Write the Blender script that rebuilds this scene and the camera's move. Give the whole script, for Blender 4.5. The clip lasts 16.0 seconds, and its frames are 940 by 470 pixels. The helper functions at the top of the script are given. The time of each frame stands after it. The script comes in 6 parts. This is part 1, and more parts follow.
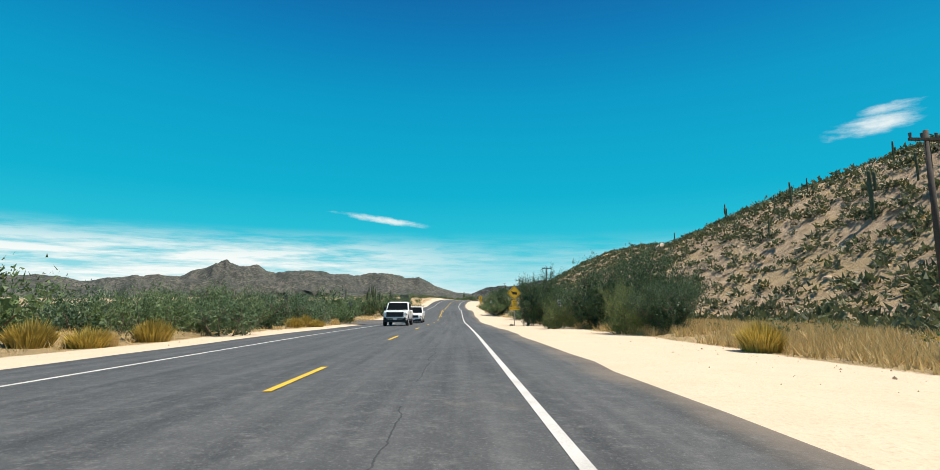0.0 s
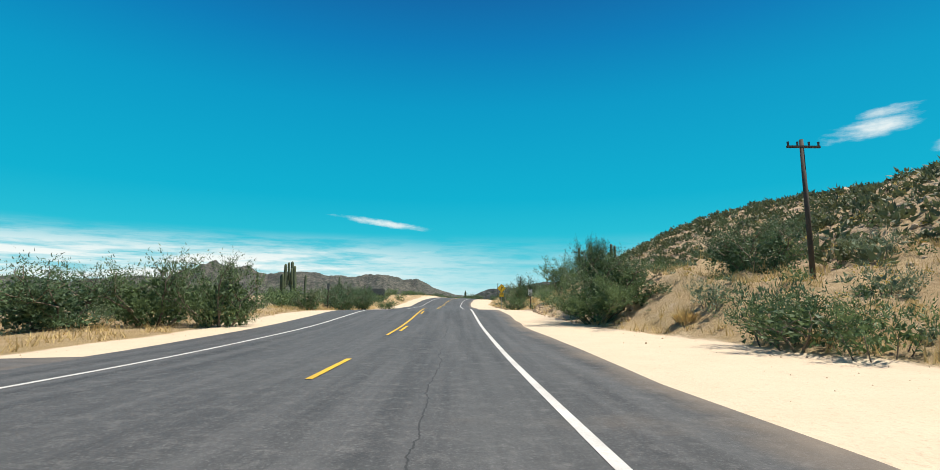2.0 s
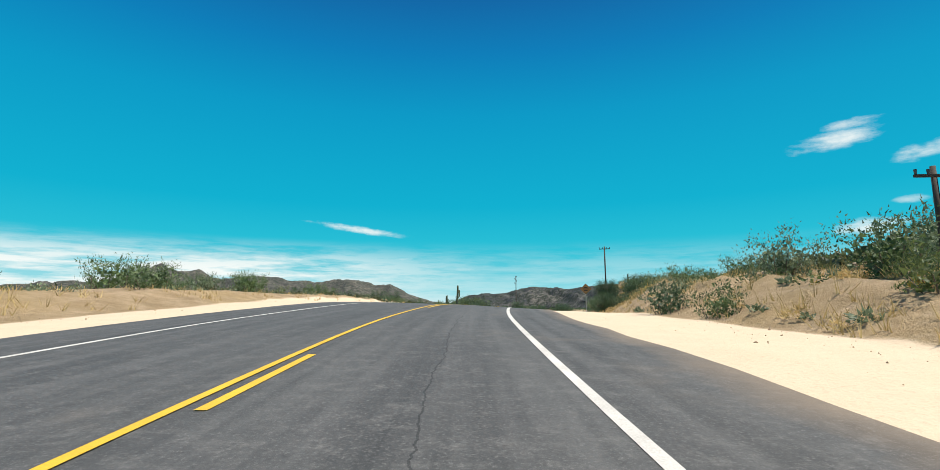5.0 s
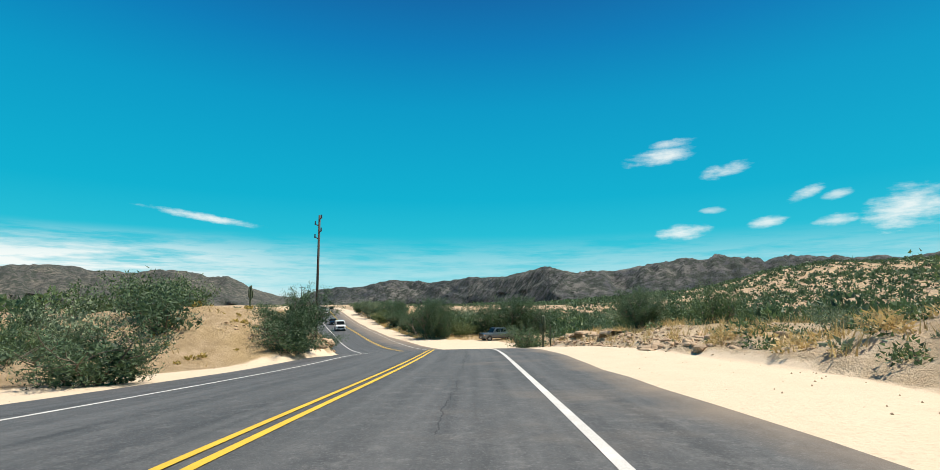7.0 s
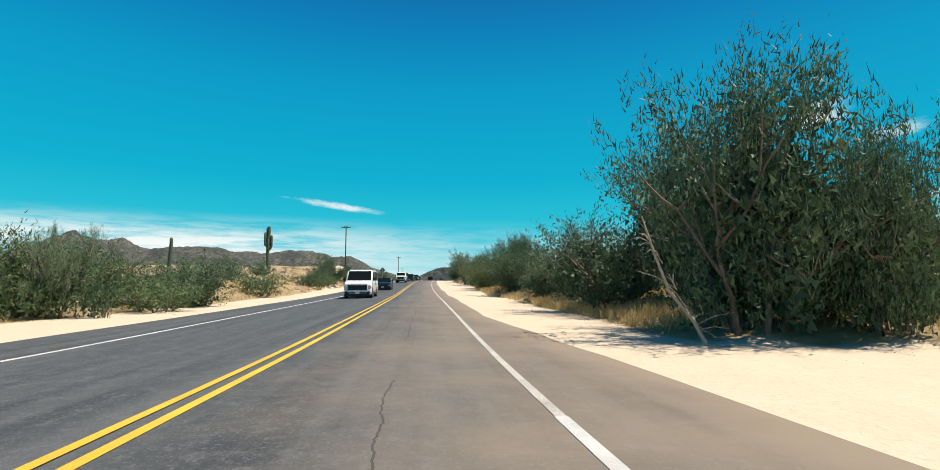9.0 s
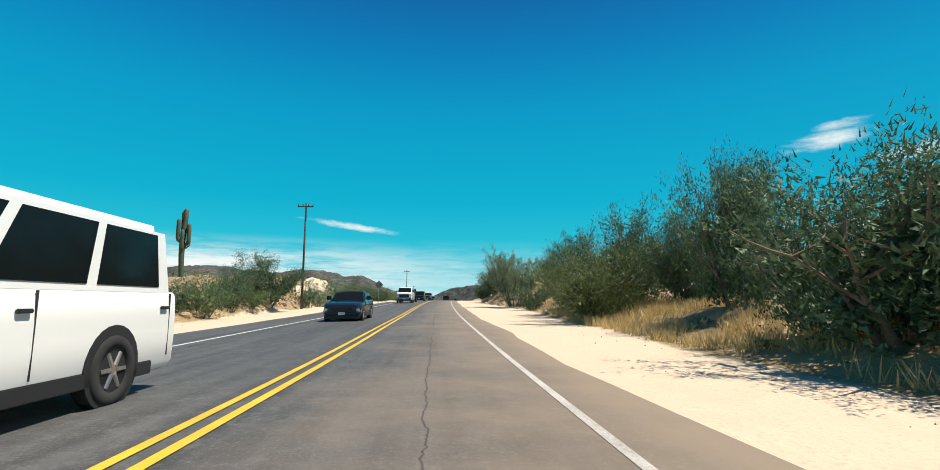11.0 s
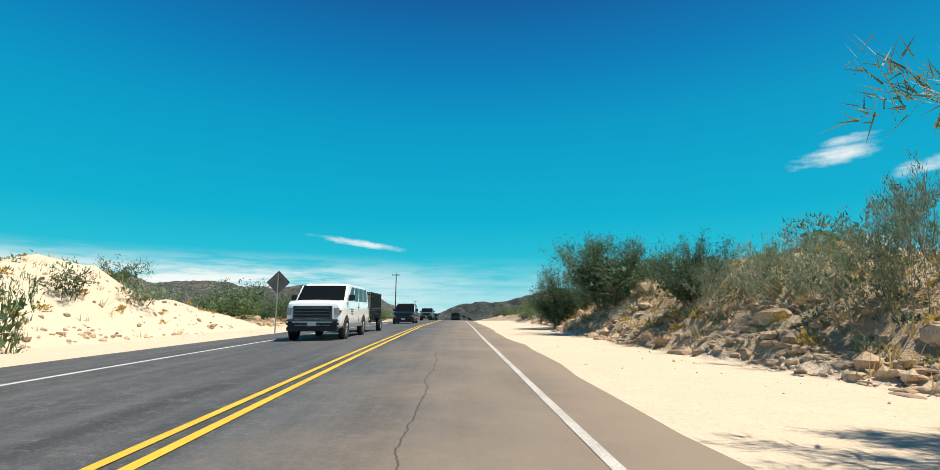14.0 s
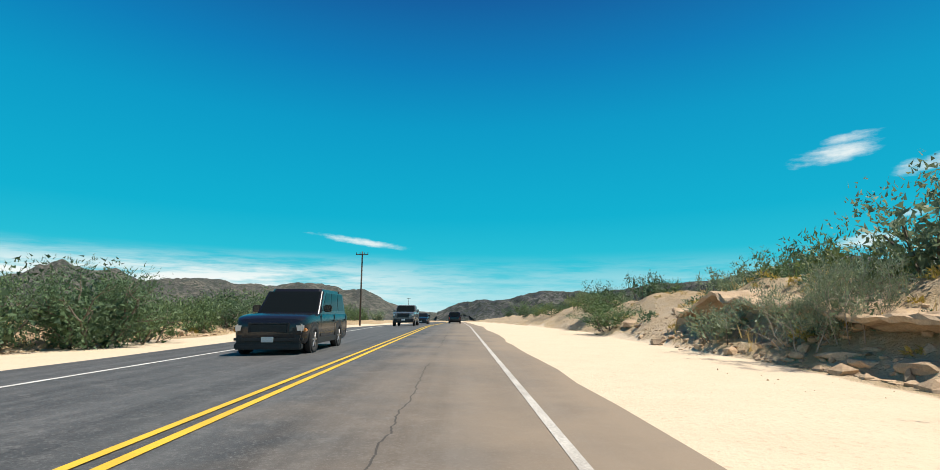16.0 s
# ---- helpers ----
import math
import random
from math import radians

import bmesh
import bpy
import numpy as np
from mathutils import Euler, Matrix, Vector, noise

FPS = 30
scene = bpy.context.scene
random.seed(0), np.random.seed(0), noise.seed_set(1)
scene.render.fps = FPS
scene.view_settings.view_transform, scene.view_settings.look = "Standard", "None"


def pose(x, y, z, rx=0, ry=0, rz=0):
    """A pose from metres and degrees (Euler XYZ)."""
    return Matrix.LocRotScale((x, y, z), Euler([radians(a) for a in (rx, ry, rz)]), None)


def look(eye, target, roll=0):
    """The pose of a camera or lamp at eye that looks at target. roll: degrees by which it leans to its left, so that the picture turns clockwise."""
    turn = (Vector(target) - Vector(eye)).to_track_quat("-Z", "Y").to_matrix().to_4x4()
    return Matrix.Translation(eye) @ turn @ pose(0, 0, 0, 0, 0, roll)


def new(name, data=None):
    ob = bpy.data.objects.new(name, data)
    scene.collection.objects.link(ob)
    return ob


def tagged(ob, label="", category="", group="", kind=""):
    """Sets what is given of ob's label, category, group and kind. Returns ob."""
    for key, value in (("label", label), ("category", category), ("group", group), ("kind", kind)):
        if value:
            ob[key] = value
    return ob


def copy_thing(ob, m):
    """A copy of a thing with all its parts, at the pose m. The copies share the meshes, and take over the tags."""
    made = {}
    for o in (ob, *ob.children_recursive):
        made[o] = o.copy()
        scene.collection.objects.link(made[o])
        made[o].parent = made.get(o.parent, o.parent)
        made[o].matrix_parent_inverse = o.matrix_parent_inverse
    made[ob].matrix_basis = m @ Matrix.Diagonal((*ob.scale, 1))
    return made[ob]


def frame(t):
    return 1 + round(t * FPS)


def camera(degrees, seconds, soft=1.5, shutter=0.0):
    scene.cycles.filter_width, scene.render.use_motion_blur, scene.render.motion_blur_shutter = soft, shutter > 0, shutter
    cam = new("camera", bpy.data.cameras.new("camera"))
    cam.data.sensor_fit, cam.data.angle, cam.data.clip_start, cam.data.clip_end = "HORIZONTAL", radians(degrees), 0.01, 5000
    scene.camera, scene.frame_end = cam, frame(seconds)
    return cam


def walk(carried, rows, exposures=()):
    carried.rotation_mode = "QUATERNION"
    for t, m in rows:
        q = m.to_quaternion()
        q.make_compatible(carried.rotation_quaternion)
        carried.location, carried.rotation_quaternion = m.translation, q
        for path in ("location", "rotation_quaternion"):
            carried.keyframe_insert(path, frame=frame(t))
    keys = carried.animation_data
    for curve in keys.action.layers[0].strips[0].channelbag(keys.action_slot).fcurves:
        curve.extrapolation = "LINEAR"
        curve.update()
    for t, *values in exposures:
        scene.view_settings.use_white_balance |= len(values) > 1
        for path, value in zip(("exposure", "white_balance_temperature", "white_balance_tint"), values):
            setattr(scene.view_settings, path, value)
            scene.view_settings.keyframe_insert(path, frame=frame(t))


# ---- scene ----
# ---- the road's line, its heights and the lie of the land ----
# s: metres along the yellow centre line, u: metres to the right of it
HEADING = [(-80, 0), (118, -.6), (150, -1.2), (185, 4), (200, 9.85), (213, 14.2), (232, 17.98), (251, 20.54), (264, 20.44), (277, 19.24),
           (290, 9.81), (303, 1.66), (316, -.92), (330, 1.1), (370, .6), (440, 2.5), (3000, 2.3)]
ROAD_Z = [(-300, 6), (-80, 2.4), (0, .24), (25, -.46), (43, -1.08), (61, -1.76), (72, -1.92), (84, -1.82), (99, -1.26), (118, -1.84),
          (165, -1.9), (185, -.75), (200, -.17), (213, -.22), (232, -.53), (251, -1.2), (264, -2.01), (277, -2.74), (290, -3.95), (303, -5.41),
          (316, -6.13), (330, -6.28), (366, -6.08), (390, -5.7), (418, -5.02), (440, -4.58), (480, -4.11), (600, -4.35), (900, -6), (3000, -8)]
# how far the road leans into its two curves: rise to the right, a metre
BANKING = [(-320, 0), (180, 0), (195, -.0274), (210, -.0551), (225, -.0555), (240, -.0217), (255, .0213), (270, .0437), (285, .0215), (300, -.01), (318, 0), (3000, 0)]
STEP = 1.0
STATION = np.arange(-320.0, 2600.0, STEP)


def knots(table, s):
    a = np.array(table, float)
    return np.interp(s, a[:, 0], a[:, 1])


def smooth(a, n):
    k = np.hanning(2 * n + 1)
    return np.convolve(np.pad(a, n, mode="edge"), k / k.sum(), mode="valid")


AZ = np.radians(smooth(knots(HEADING, STATION), 14))
CX = np.cumsum(np.sin(AZ)) * STEP
CY = np.cumsum(np.cos(AZ)) * STEP
i0 = int(np.argmin(abs(STATION)))
CX, CY = CX - CX[i0], CY - CY[i0]
AZ_WIDE = np.full_like(AZ, np.radians(3.0))
CZ = smooth(knots(ROAD_Z, STATION), 7)
CANT = smooth(knots(BANKING, STATION), 7)


def ease(a, b, x):
    q = np.clip((x - a) / (b - a), 0, 1)
    return q * q * (3 - 2 * q)


def wobble(x, y, scale, seed=0.0):
    """Cheap smooth noise, about -1 to 1."""
    x, y = x / scale + seed * 1.7, y / scale - seed * 2.3
    return (np.sin(1.3 * x + 1.9 * np.sin(.7 * y + seed)) + np.sin(1.7 * y + 1.6 * np.sin(.9 * x - seed))
            + .6 * np.sin(2.9 * x + 2.3 * y + seed) + .4 * np.sin(5.1 * y - 3.7 * x)) / 3.0


SAND_R = [(-60, 11.5), (74, 11.5), (84, 9.2), (92, 7.8), (100, 8.2), (112, 9.4), (120, 9.0), (140, 9.6), (225, 10.3), (238, 10.0), (244, 9.0), (252, 9.0), (264, 10), (277, 9.2), (286, 10.4),
          (296, 12), (304, 19), (326, 19), (333, 8), (378, 8.4), (398, 9.8), (408, 9.4), (418, 8.6), (434, 8.1), (446, 10), (460, 10.4), (900, 10)]
BANK_R = [(-60, .2), (40, .3), (60, .8), (73, 1.3), (88, 2.6), (100, 2.2), (112, 1.2), (125, 1.5), (140, 1.8), (180, 1.0),
          (220, 2.2), (236, 2.7), (244, 3.4), (251, 3.2), (258, 2), (264, .9), (285, 1.2), (293, 1.3), (299, 1.0), (304, .1), (328, .2), (345, .8),
          (375, .8), (390, .9), (402, 1.0), (410, 1.6), (416, 2.6), (426, 2.8), (440, 2.2), (455, 2.2), (520, 1.5), (900, .5)]
HILL_R = [(-200, 4), (0, 14), (36, 20.5), (58, 21.5), (75, 19.5), (92, 16.2), (112, 14.5), (128, 14.8), (150, 17.5), (172, 15.5), (190, 12.5), (230, 6), (260, 0), (3000, 0)]
FOOT_R = [(-60, 26), (40, 26), (65, 14), (190, 14), (900, 14)]
SAND_L = [(-60, 9.3), (120, 9.3), (200, 10), (225, 11.5), (250, 11), (270, 10), (277, 7.5), (286, 7.4), (292, 7.3), (299, 9.5), (330, 11), (370, 9.8), (390, 10.8), (900, 11.2)]
BANK_L = [(-60, 0), (105, .1), (130, .8), (200, .6), (225, .8), (250, .8), (272, .6), (280, 2.6), (286, 3.2), (292, 3.4), (300, .6),
          (330, .2), (360, .5), (378, 1.2), (390, 1.8), (398, 2.2), (405, 2.8), (428, 3.2), (440, 1.0), (455, .6), (900, .4)]
# how far the bank is cut to a stepped face rather than a soft slope
CUT_R = [(-60, 0), (255, 0), (263, .9), (290, .9), (300, .3), (305, 0), (372, 0), (385, .5), (400, .35), (408, .42), (456, .42), (480, .3), (900, 0)]
CUT_L = [(-60, 0), (272, 0), (279, 1), (293, .8), (300, 0), (374, 0), (382, .7), (412, .6), (425, .2), (440, .7), (470, .6), (900, 0)]
EDGE_R = [(-60, 5.7), (325, 5.7), (340, 4.6), (900, 4.6)]
EDGE_L = 6.9


def plan(s, u):
    """The place in the world, without its height, of (s, u)."""
    s, u = np.asarray(s, float), np.asarray(u, float)
    near = np.clip(u, -40, 40)
    a, w = np.interp(s, STATION, AZ), np.interp(s, STATION, AZ_WIDE)
    x = np.interp(s, STATION, CX) + near * np.cos(a) + (u - near) * np.cos(w)
    y = np.interp(s, STATION, CY) - near * np.sin(a) - (u - near) * np.sin(w)
    return x, y


def road_z(s, u):
    """The paved surface: a slight crown, banked in the curves."""
    return np.interp(s, STATION, CZ) - .018 * abs(u) + np.interp(s, STATION, CANT) * u


def land(s, u):
    """The height of the ground at (s, u)."""
    s, u = np.asarray(s, float), np.asarray(u, float)
    a = abs(u)
    z = np.interp(s, STATION, CZ) - .018 * np.minimum(a, 8) + np.interp(s, STATION, CANT) * np.clip(u, -9, 9)
    right = u > 0
    edge = np.where(right, knots(SAND_R, s), knots(SAND_L, s)) + .5 * wobble(s, u, 5, 2) + .35 * wobble(s, u, 1.9, 5)
    bank = np.where(right, knots(BANK_R, s), knots(BANK_L, s))
    cut = np.where(right, knots(CUT_R, s), knots(CUT_L, s))
    d = a - edge + .25 * wobble(s, u, 3.1, 11)
    step = .36 * ease(0, .5, d) + .22 * ease(1.0, 1.45, d) + .14 * ease(2.0, 2.5, d) + .28 * ease(2.0, 5.2, d)
    up = ease(0, 4.2, a - edge) * (1 - cut) + step * cut
    z = z + bank * up * (1 + .2 * wobble(s, u, 2.3, 1)) + np.minimum(bank, 2) * .09 * ease(0, 1, a - edge) * (wobble(s, u, .75, 3) + wobble(s, u * 2.2, 1.3, 8))
    hill = np.where(right, knots(HILL_R, s), 0) * (.92 + .1 * wobble(s, u, 26, 4))
    foot = knots(FOOT_R, s)
    z = z + hill * (ease(0, 1, (u - foot) / (58 - foot)) + .25 * np.clip((u - 58) / 60, 0, 1))
    z = z + up * (.10 * wobble(s, u, 1.2, 6) + .25 * wobble(s, u, 6, 7) * np.clip((a - edge) / 8, 0, 1)
                  + .7 * wobble(s, u, 38, 8) * ease(20, 70, a))
    out = ease(85, 270, u) * ease(180, 300, s) * ease(620, 400, s)
    z = z + out * (17 + 7 * wobble(s, u, 90, 9) + 2.5 * wobble(s, u, 28, 3))
    under = ease(1.2, .2, a - np.where(right, knots(EDGE_R, s), EDGE_L))
    return z - .05 * under + .015 * wobble(s, u, 2.1, 9) * (1 - under)


def spot(s, u, sink=0.0):
    x, y = plan(s, u)
    return Vector((float(x), float(y), float(land(s, u)) - sink))


# ---- the camera and its walk ----
PACE = [(0, 0), (.5, 12.5), (1, 25), (1.25, 33.2), (1.5, 42.2), (2, 59.9), (8.5, 305.6), (9.0, 321.5), (9.5, 332.5), (16, 437.5)]
# seconds, degrees to the right of north, pitch and roll in degrees, metres right of the centre line
AIM = [(0, 1.15, 7.05, 0, 2.58), (.5, 1.2, 7.0, 0, 2.57), (1, 1.2, 6.95, 0, 2.56), (1.25, 1.2, 7.0, 0, 2.56), (1.5, 1.2, 7.05, 0, 2.55),
       (2, 1.2, 7.4, 0, 2.3), (2.5, 1.0, 7.6, 0, 2.0), (3, 1.0, 8.3, 0, 2.08), (3.5, .8, 8.2, 0, 1.95), (4, 1.2, 8.0, 0, 2.0),
       (4.5, 2.0, 8.0, 0, 2.1), (5, 3.8, 8.2, -.2, 2.25), (5.5, 7.4, 8.4, -.7, 2.4), (6, 13.73, 8.51, -1.34, 2.55), (6.5, 18.54, 8.02, -1.37, 2.24),
       (7, 19.6, 7.51, -.4, 2.38), (7.5, 18.86, 6.67, 1.29, 2.0), (8, 11.67, 4.59, 1.1, 2.45), (8.5, 7.3, 4.69, 0, 2.3), (9, 6.16, 5.55, -.2, 2.25),
       (9.5, 6.0, 6.6, 0, 2.16), (10, 5.4, 7.2, 0, 2.12), (10.5, 4.9, 7.7, 0, 2.09), (11, 4.6, 7.9, 0, 2.06), (11.5, 4.4, 8.0, 0, 2.05),
       (12, 4.4, 8.1, 0, 2.06), (12.5, 4.2, 8.55, 0, 2.12), (13, 4.15, 9.25, 0, 2.18), (13.5, 3.8, 9.7, 0, 2.24), (14, 3.75, 9.8, 0, 2.32),
       (14.5, 3.85, 9.75, 0, 2.34), (15, 3.85, 9.7, 0, 2.43), (15.5, 3.8, 9.65, 0, 2.52), (16, 3.7, 9.6, 0, 2.6)]
EYE_H = 1.08


def eye_pose(t, az, pitch, lean, side):
    s = float(knots(PACE, t))
    x, y = plan(s, side)
    return pose(float(x), float(y), float(np.interp(s, STATION, CZ) + np.interp(s, STATION, CANT) * side) + EYE_H, 90 + pitch, -lean, -az)


cam = camera(86.7, 16.0, .75, 0.0)
walk(cam, [(r[0], eye_pose(*r)) for r in AIM], [(0, .36), (16, .36)])

# ---- sky, sun and exposure ----
SUN_AZ, SUN_EL = 98.0, 64.0


def node(tree, kind, ins=(), **props):
    n = tree.nodes.new(kind)
    for k, v in props.items():
        if k == "operation":
            n.operation = v
        elif k == "data_type":
            n.data_type = v
        elif k == "blend_type":
            n.blend_type = v
        elif k == "use_clamp":
            n.use_clamp = v
        elif k == "interpolation_type":
            n.interpolation_type = v
        elif k == "attribute_name":
            n.attribute_name = v
        elif k == "label":
            n.label = v
    for i, v in enumerate(ins):
        if v is None:
            continue
        if isinstance(v, bpy.types.NodeSocket):
            tree.links.new(v, n.inputs[i])
        else:
            n.inputs[i].default_value = v
    return n


def calc(tree, op, a, b=None, c=None, clamp=False):
    return node(tree, "ShaderNodeMath", (a, b, c), operation=op, use_clamp=clamp).outputs[0]


def blend(tree, fac, a, b, how="MIX"):
    n = tree.nodes.new("ShaderNodeMix")
    n.data_type, n.blend_type = "RGBA", how
    for i, v in ((0, fac), (6, a), (7, b)):
        if isinstance(v, bpy.types.NodeSocket):
            tree.links.new(v, n.inputs[i])
        elif i and len(v) == 3:
            n.inputs[i].default_value = (*v, 1)
        else:
            n.inputs[i].default_value = v
    return n.outputs[2]


def ramp(tree, fac, stops):
    n = tree.nodes.new("ShaderNodeValToRGB")
    tree.links.new(fac, n.inputs[0])
    e = n.color_ramp.elements
    while len(e) < len(stops):
        e.new(.5)
    for el, (p, c) in zip(e, stops):
        el.position, el.color = p, (*c, 1) if len(c) == 3 else c
    return n.outputs[0]


def fuzz(tree, vec, scale, detail=4.0, rough=.55):
    n = tree.nodes.new("ShaderNodeTexNoise")
    if vec is not None:
        tree.links.new(vec, n.inputs["Vector"])
    n.inputs["Scale"].default_value, n.inputs["Detail"].default_value, n.inputs["Roughness"].default_value = scale, detail, rough
    return n.outputs[0]


world = bpy.data.worlds.new("desert_sky")
scene.world = world
world.use_nodes = True
wt = world.node_tree
wt.nodes.clear()
sky = wt.nodes.new("ShaderNodeTexSky")
sky.sky_type, sky.sun_disc = "NISHITA", False
sky.sun_elevation, sky.sun_rotation, sky.dust_density, sky.ozone_density = radians(SUN_EL), radians(SUN_AZ), .6, 3.0
where = wt.nodes.new("ShaderNodeTexCoord").outputs["Generated"]
split = node(wt, "ShaderNodeSeparateXYZ", (where,))
rise = calc(wt, "MULTIPLY", calc(wt, "ARCSINE", split.outputs[2]), 180 / math.pi)
turn = calc(wt, "MULTIPLY", calc(wt, "ARCTAN2", split.outputs[0], split.outputs[1]), 180 / math.pi)
# the upper stops are darkened to imitate a windscreen's tint band
clear = ramp(wt, calc(wt, "DIVIDE", rise, 60.0, clamp=True), [
    (0.0, (.52, .78, .82)), (.035, (.22, .66, .74)), (.09, (.02, .53, .66)), (.19, (.001, .42, .61)), (.36, (.001, .31, .55)),
    (.47, (.002, .20, .47)), (.62, (.006, .08, .30)), (1.0, (.004, .04, .18))])
air = blend(wt, 1.0, sky.outputs[0], (.055, .055, .055), "MULTIPLY")
sky_colour = blend(wt, .04, clear, air)
grain = fuzz(wt, where, 26.0, 5.0, .6)
comb = wt.nodes.new("ShaderNodeMapping")
wt.links.new(where, comb.inputs[0])
comb.inputs["Scale"].default_value = (1.0, 1.0, 4.5)
combed = fuzz(wt, comb.outputs[0], 22.0, 6.0, .65)


def cloud(az, el, long, high, tilt, thick):
    """The cover of one wisp of cloud: its middle, half length and half height in degrees."""
    c, s = math.cos(radians(tilt)), math.sin(radians(tilt))
    a, e = calc(wt, "SUBTRACT", turn, az), calc(wt, "SUBTRACT", rise, el)
    p = calc(wt, "DIVIDE", calc(wt, "ADD", calc(wt, "MULTIPLY", a, c), calc(wt, "MULTIPLY", e, s)), long)
    q = calc(wt, "DIVIDE", calc(wt, "SUBTRACT", calc(wt, "MULTIPLY", e, c), calc(wt, "MULTIPLY", a, s)), high)
    r = calc(wt, "ADD", calc(wt, "MULTIPLY", p, p), calc(wt, "MULTIPLY", q, q))
    r = calc(wt, "ADD", r, calc(wt, "MULTIPLY", calc(wt, "SUBTRACT", grain, .5), 1.9))
    r = calc(wt, "ADD", r, calc(wt, "MULTIPLY", calc(wt, "SUBTRACT", combed, .5), 2.6))
    n = node(wt, "ShaderNodeMapRange", (r, 1.35, -.75, 0.0, thick), interpolation_type="SMOOTHSTEP")
    return n.outputs[0]


CLOUDS = [(-8.5, 8.6, 5.2, 0.42, -7, 1.0),
          (40.9, 15.2, 3.6, 0.9, 5, 0.85),
          (42.4, 16.4, 2.2, 0.5, 4, 0.75),
          (47.4, 13.1, 2.2, 0.75, 10, 0.8),
          (43.0, 7.0, 2.8, 0.8, 4, 0.85),
          (50.8, 7.5, 1.9, 0.55, 8, 0.75),
          (56.4, 7.2, 1.8, 0.6, 8, 0.7),
          (54.2, 10.0, 1.6, 0.55, 22, 0.75),
          (56.6, 9.6, 1.2, 0.45, 12, 0.6),
          (61.5, 7.6, 3.4, 1.9, 14, 0.85),
          (45.9, 9.1, 1.2, 0.35, 0, 0.55),
          (-4.2, 5.2, 2.6, 0.4, 3, 0.45),
          (2.5, 4.3, 4.5, 0.35, -2, 0.4)]
cover = None
for row in CLOUDS:
    one = cloud(*row)
    cover = one if cover is None else calc(wt, "MAXIMUM", cover, one)
# the long bank of haze and thin cloud low in the west
low = node(wt, "ShaderNodeMapRange", (rise, 7.6, 3.9, 0.0, 1.0), interpolation_type="SMOOTHSTEP").outputs[0]
west = node(wt, "ShaderNodeMapRange", (turn, 8.0, -22.0, 0.25, 1.0), interpolation_type="SMOOTHSTEP").outputs[0]
streaks = wt.nodes.new("ShaderNodeMapping")
wt.links.new(where, streaks.inputs[0])
streaks.inputs["Scale"].default_value = (1.5, 1.5, 14.0)
patchy = node(wt, "ShaderNodeMapRange", (fuzz(wt, streaks.outputs[0], 4.0, 6.0, .65), .36, .56, .15, 1.0)).outputs[0]
band = calc(wt, "MULTIPLY", calc(wt, "MULTIPLY", low, west), patchy)
cover = calc(wt, "MAXIMUM", cover, calc(wt, "MULTIPLY", band, .95))
sky_colour = blend(wt, cover, sky_colour, (.90, .93, .90))
back = node(wt, "ShaderNodeBackground", (sky_colour, .83))
wt.links.new(back.outputs[0], wt.nodes.new("ShaderNodeOutputWorld").inputs[0])

lamp = bpy.data.lights.new("sun", "SUN")
lamp.energy, lamp.angle, lamp.color = 5.0, radians(.53), (1.0, .93, .80)
sun = new("sun", lamp)
sa, se = radians(SUN_AZ), radians(SUN_EL)
sun.matrix_basis = look((0, 0, 60), (-math.sin(sa) * math.cos(se) * 50, -math.cos(sa) * math.cos(se) * 50, 60 - math.sin(se) * 50))


# ---- materials ----
def surface(name, light, dark, scale=2.0, fine=40.0, rough=.85, bump=.3, depth=.02, metal=0.0, stains=.5, per_object=0.0, per_island=0.0):
    """A worn surface: two tones mixed at a large and a small scale, with relief."""
    m = bpy.data.materials.new(name)
    m.use_nodes = True
    t = m.node_tree
    b = t.nodes["Principled BSDF"]
    pos = t.nodes.new("ShaderNodeTexCoord").outputs["Object"]
    big, small = fuzz(t, pos, scale, 5.0, .6), fuzz(t, pos, fine, 3.0, .6)
    mixed = calc(t, "ADD", calc(t, "MULTIPLY", big, stains), calc(t, "MULTIPLY", small, 1 - stains))
    f = node(t, "ShaderNodeMapRange", (mixed, .33, .67, 0.0, 1.0)).outputs[0]
    colour = blend(t, f, light, dark)
    if per_object:
        r = calc(t, "ADD", calc(t, "MULTIPLY", t.nodes.new("ShaderNodeObjectInfo").outputs["Random"], per_object), 1 - per_object / 2)
        colour = blend(t, 1.0, colour, node(t, "ShaderNodeCombineXYZ", (r, r, r)).outputs[0], "MULTIPLY")
    if per_island:
        r = calc(t, "ADD", calc(t, "MULTIPLY", t.nodes.new("ShaderNodeNewGeometry").outputs["Random Per Island"], per_island), 1 - per_island / 2)
        colour = blend(t, 1.0, colour, node(t, "ShaderNodeCombineXYZ", (r, r, r)).outputs[0], "MULTIPLY")
    t.links.new(colour, b.inputs["Base Color"])
    b.inputs["Roughness"].default_value, b.inputs["Metallic"].default_value = rough, metal
    if bump:
        n = t.nodes.new("ShaderNodeBump")
        n.inputs["Strength"].default_value, n.inputs["Distance"].default_value = bump, depth
        t.links.new(mixed, n.inputs["Height"])
        t.links.new(n.outputs[0], b.inputs["Normal"])
    return m


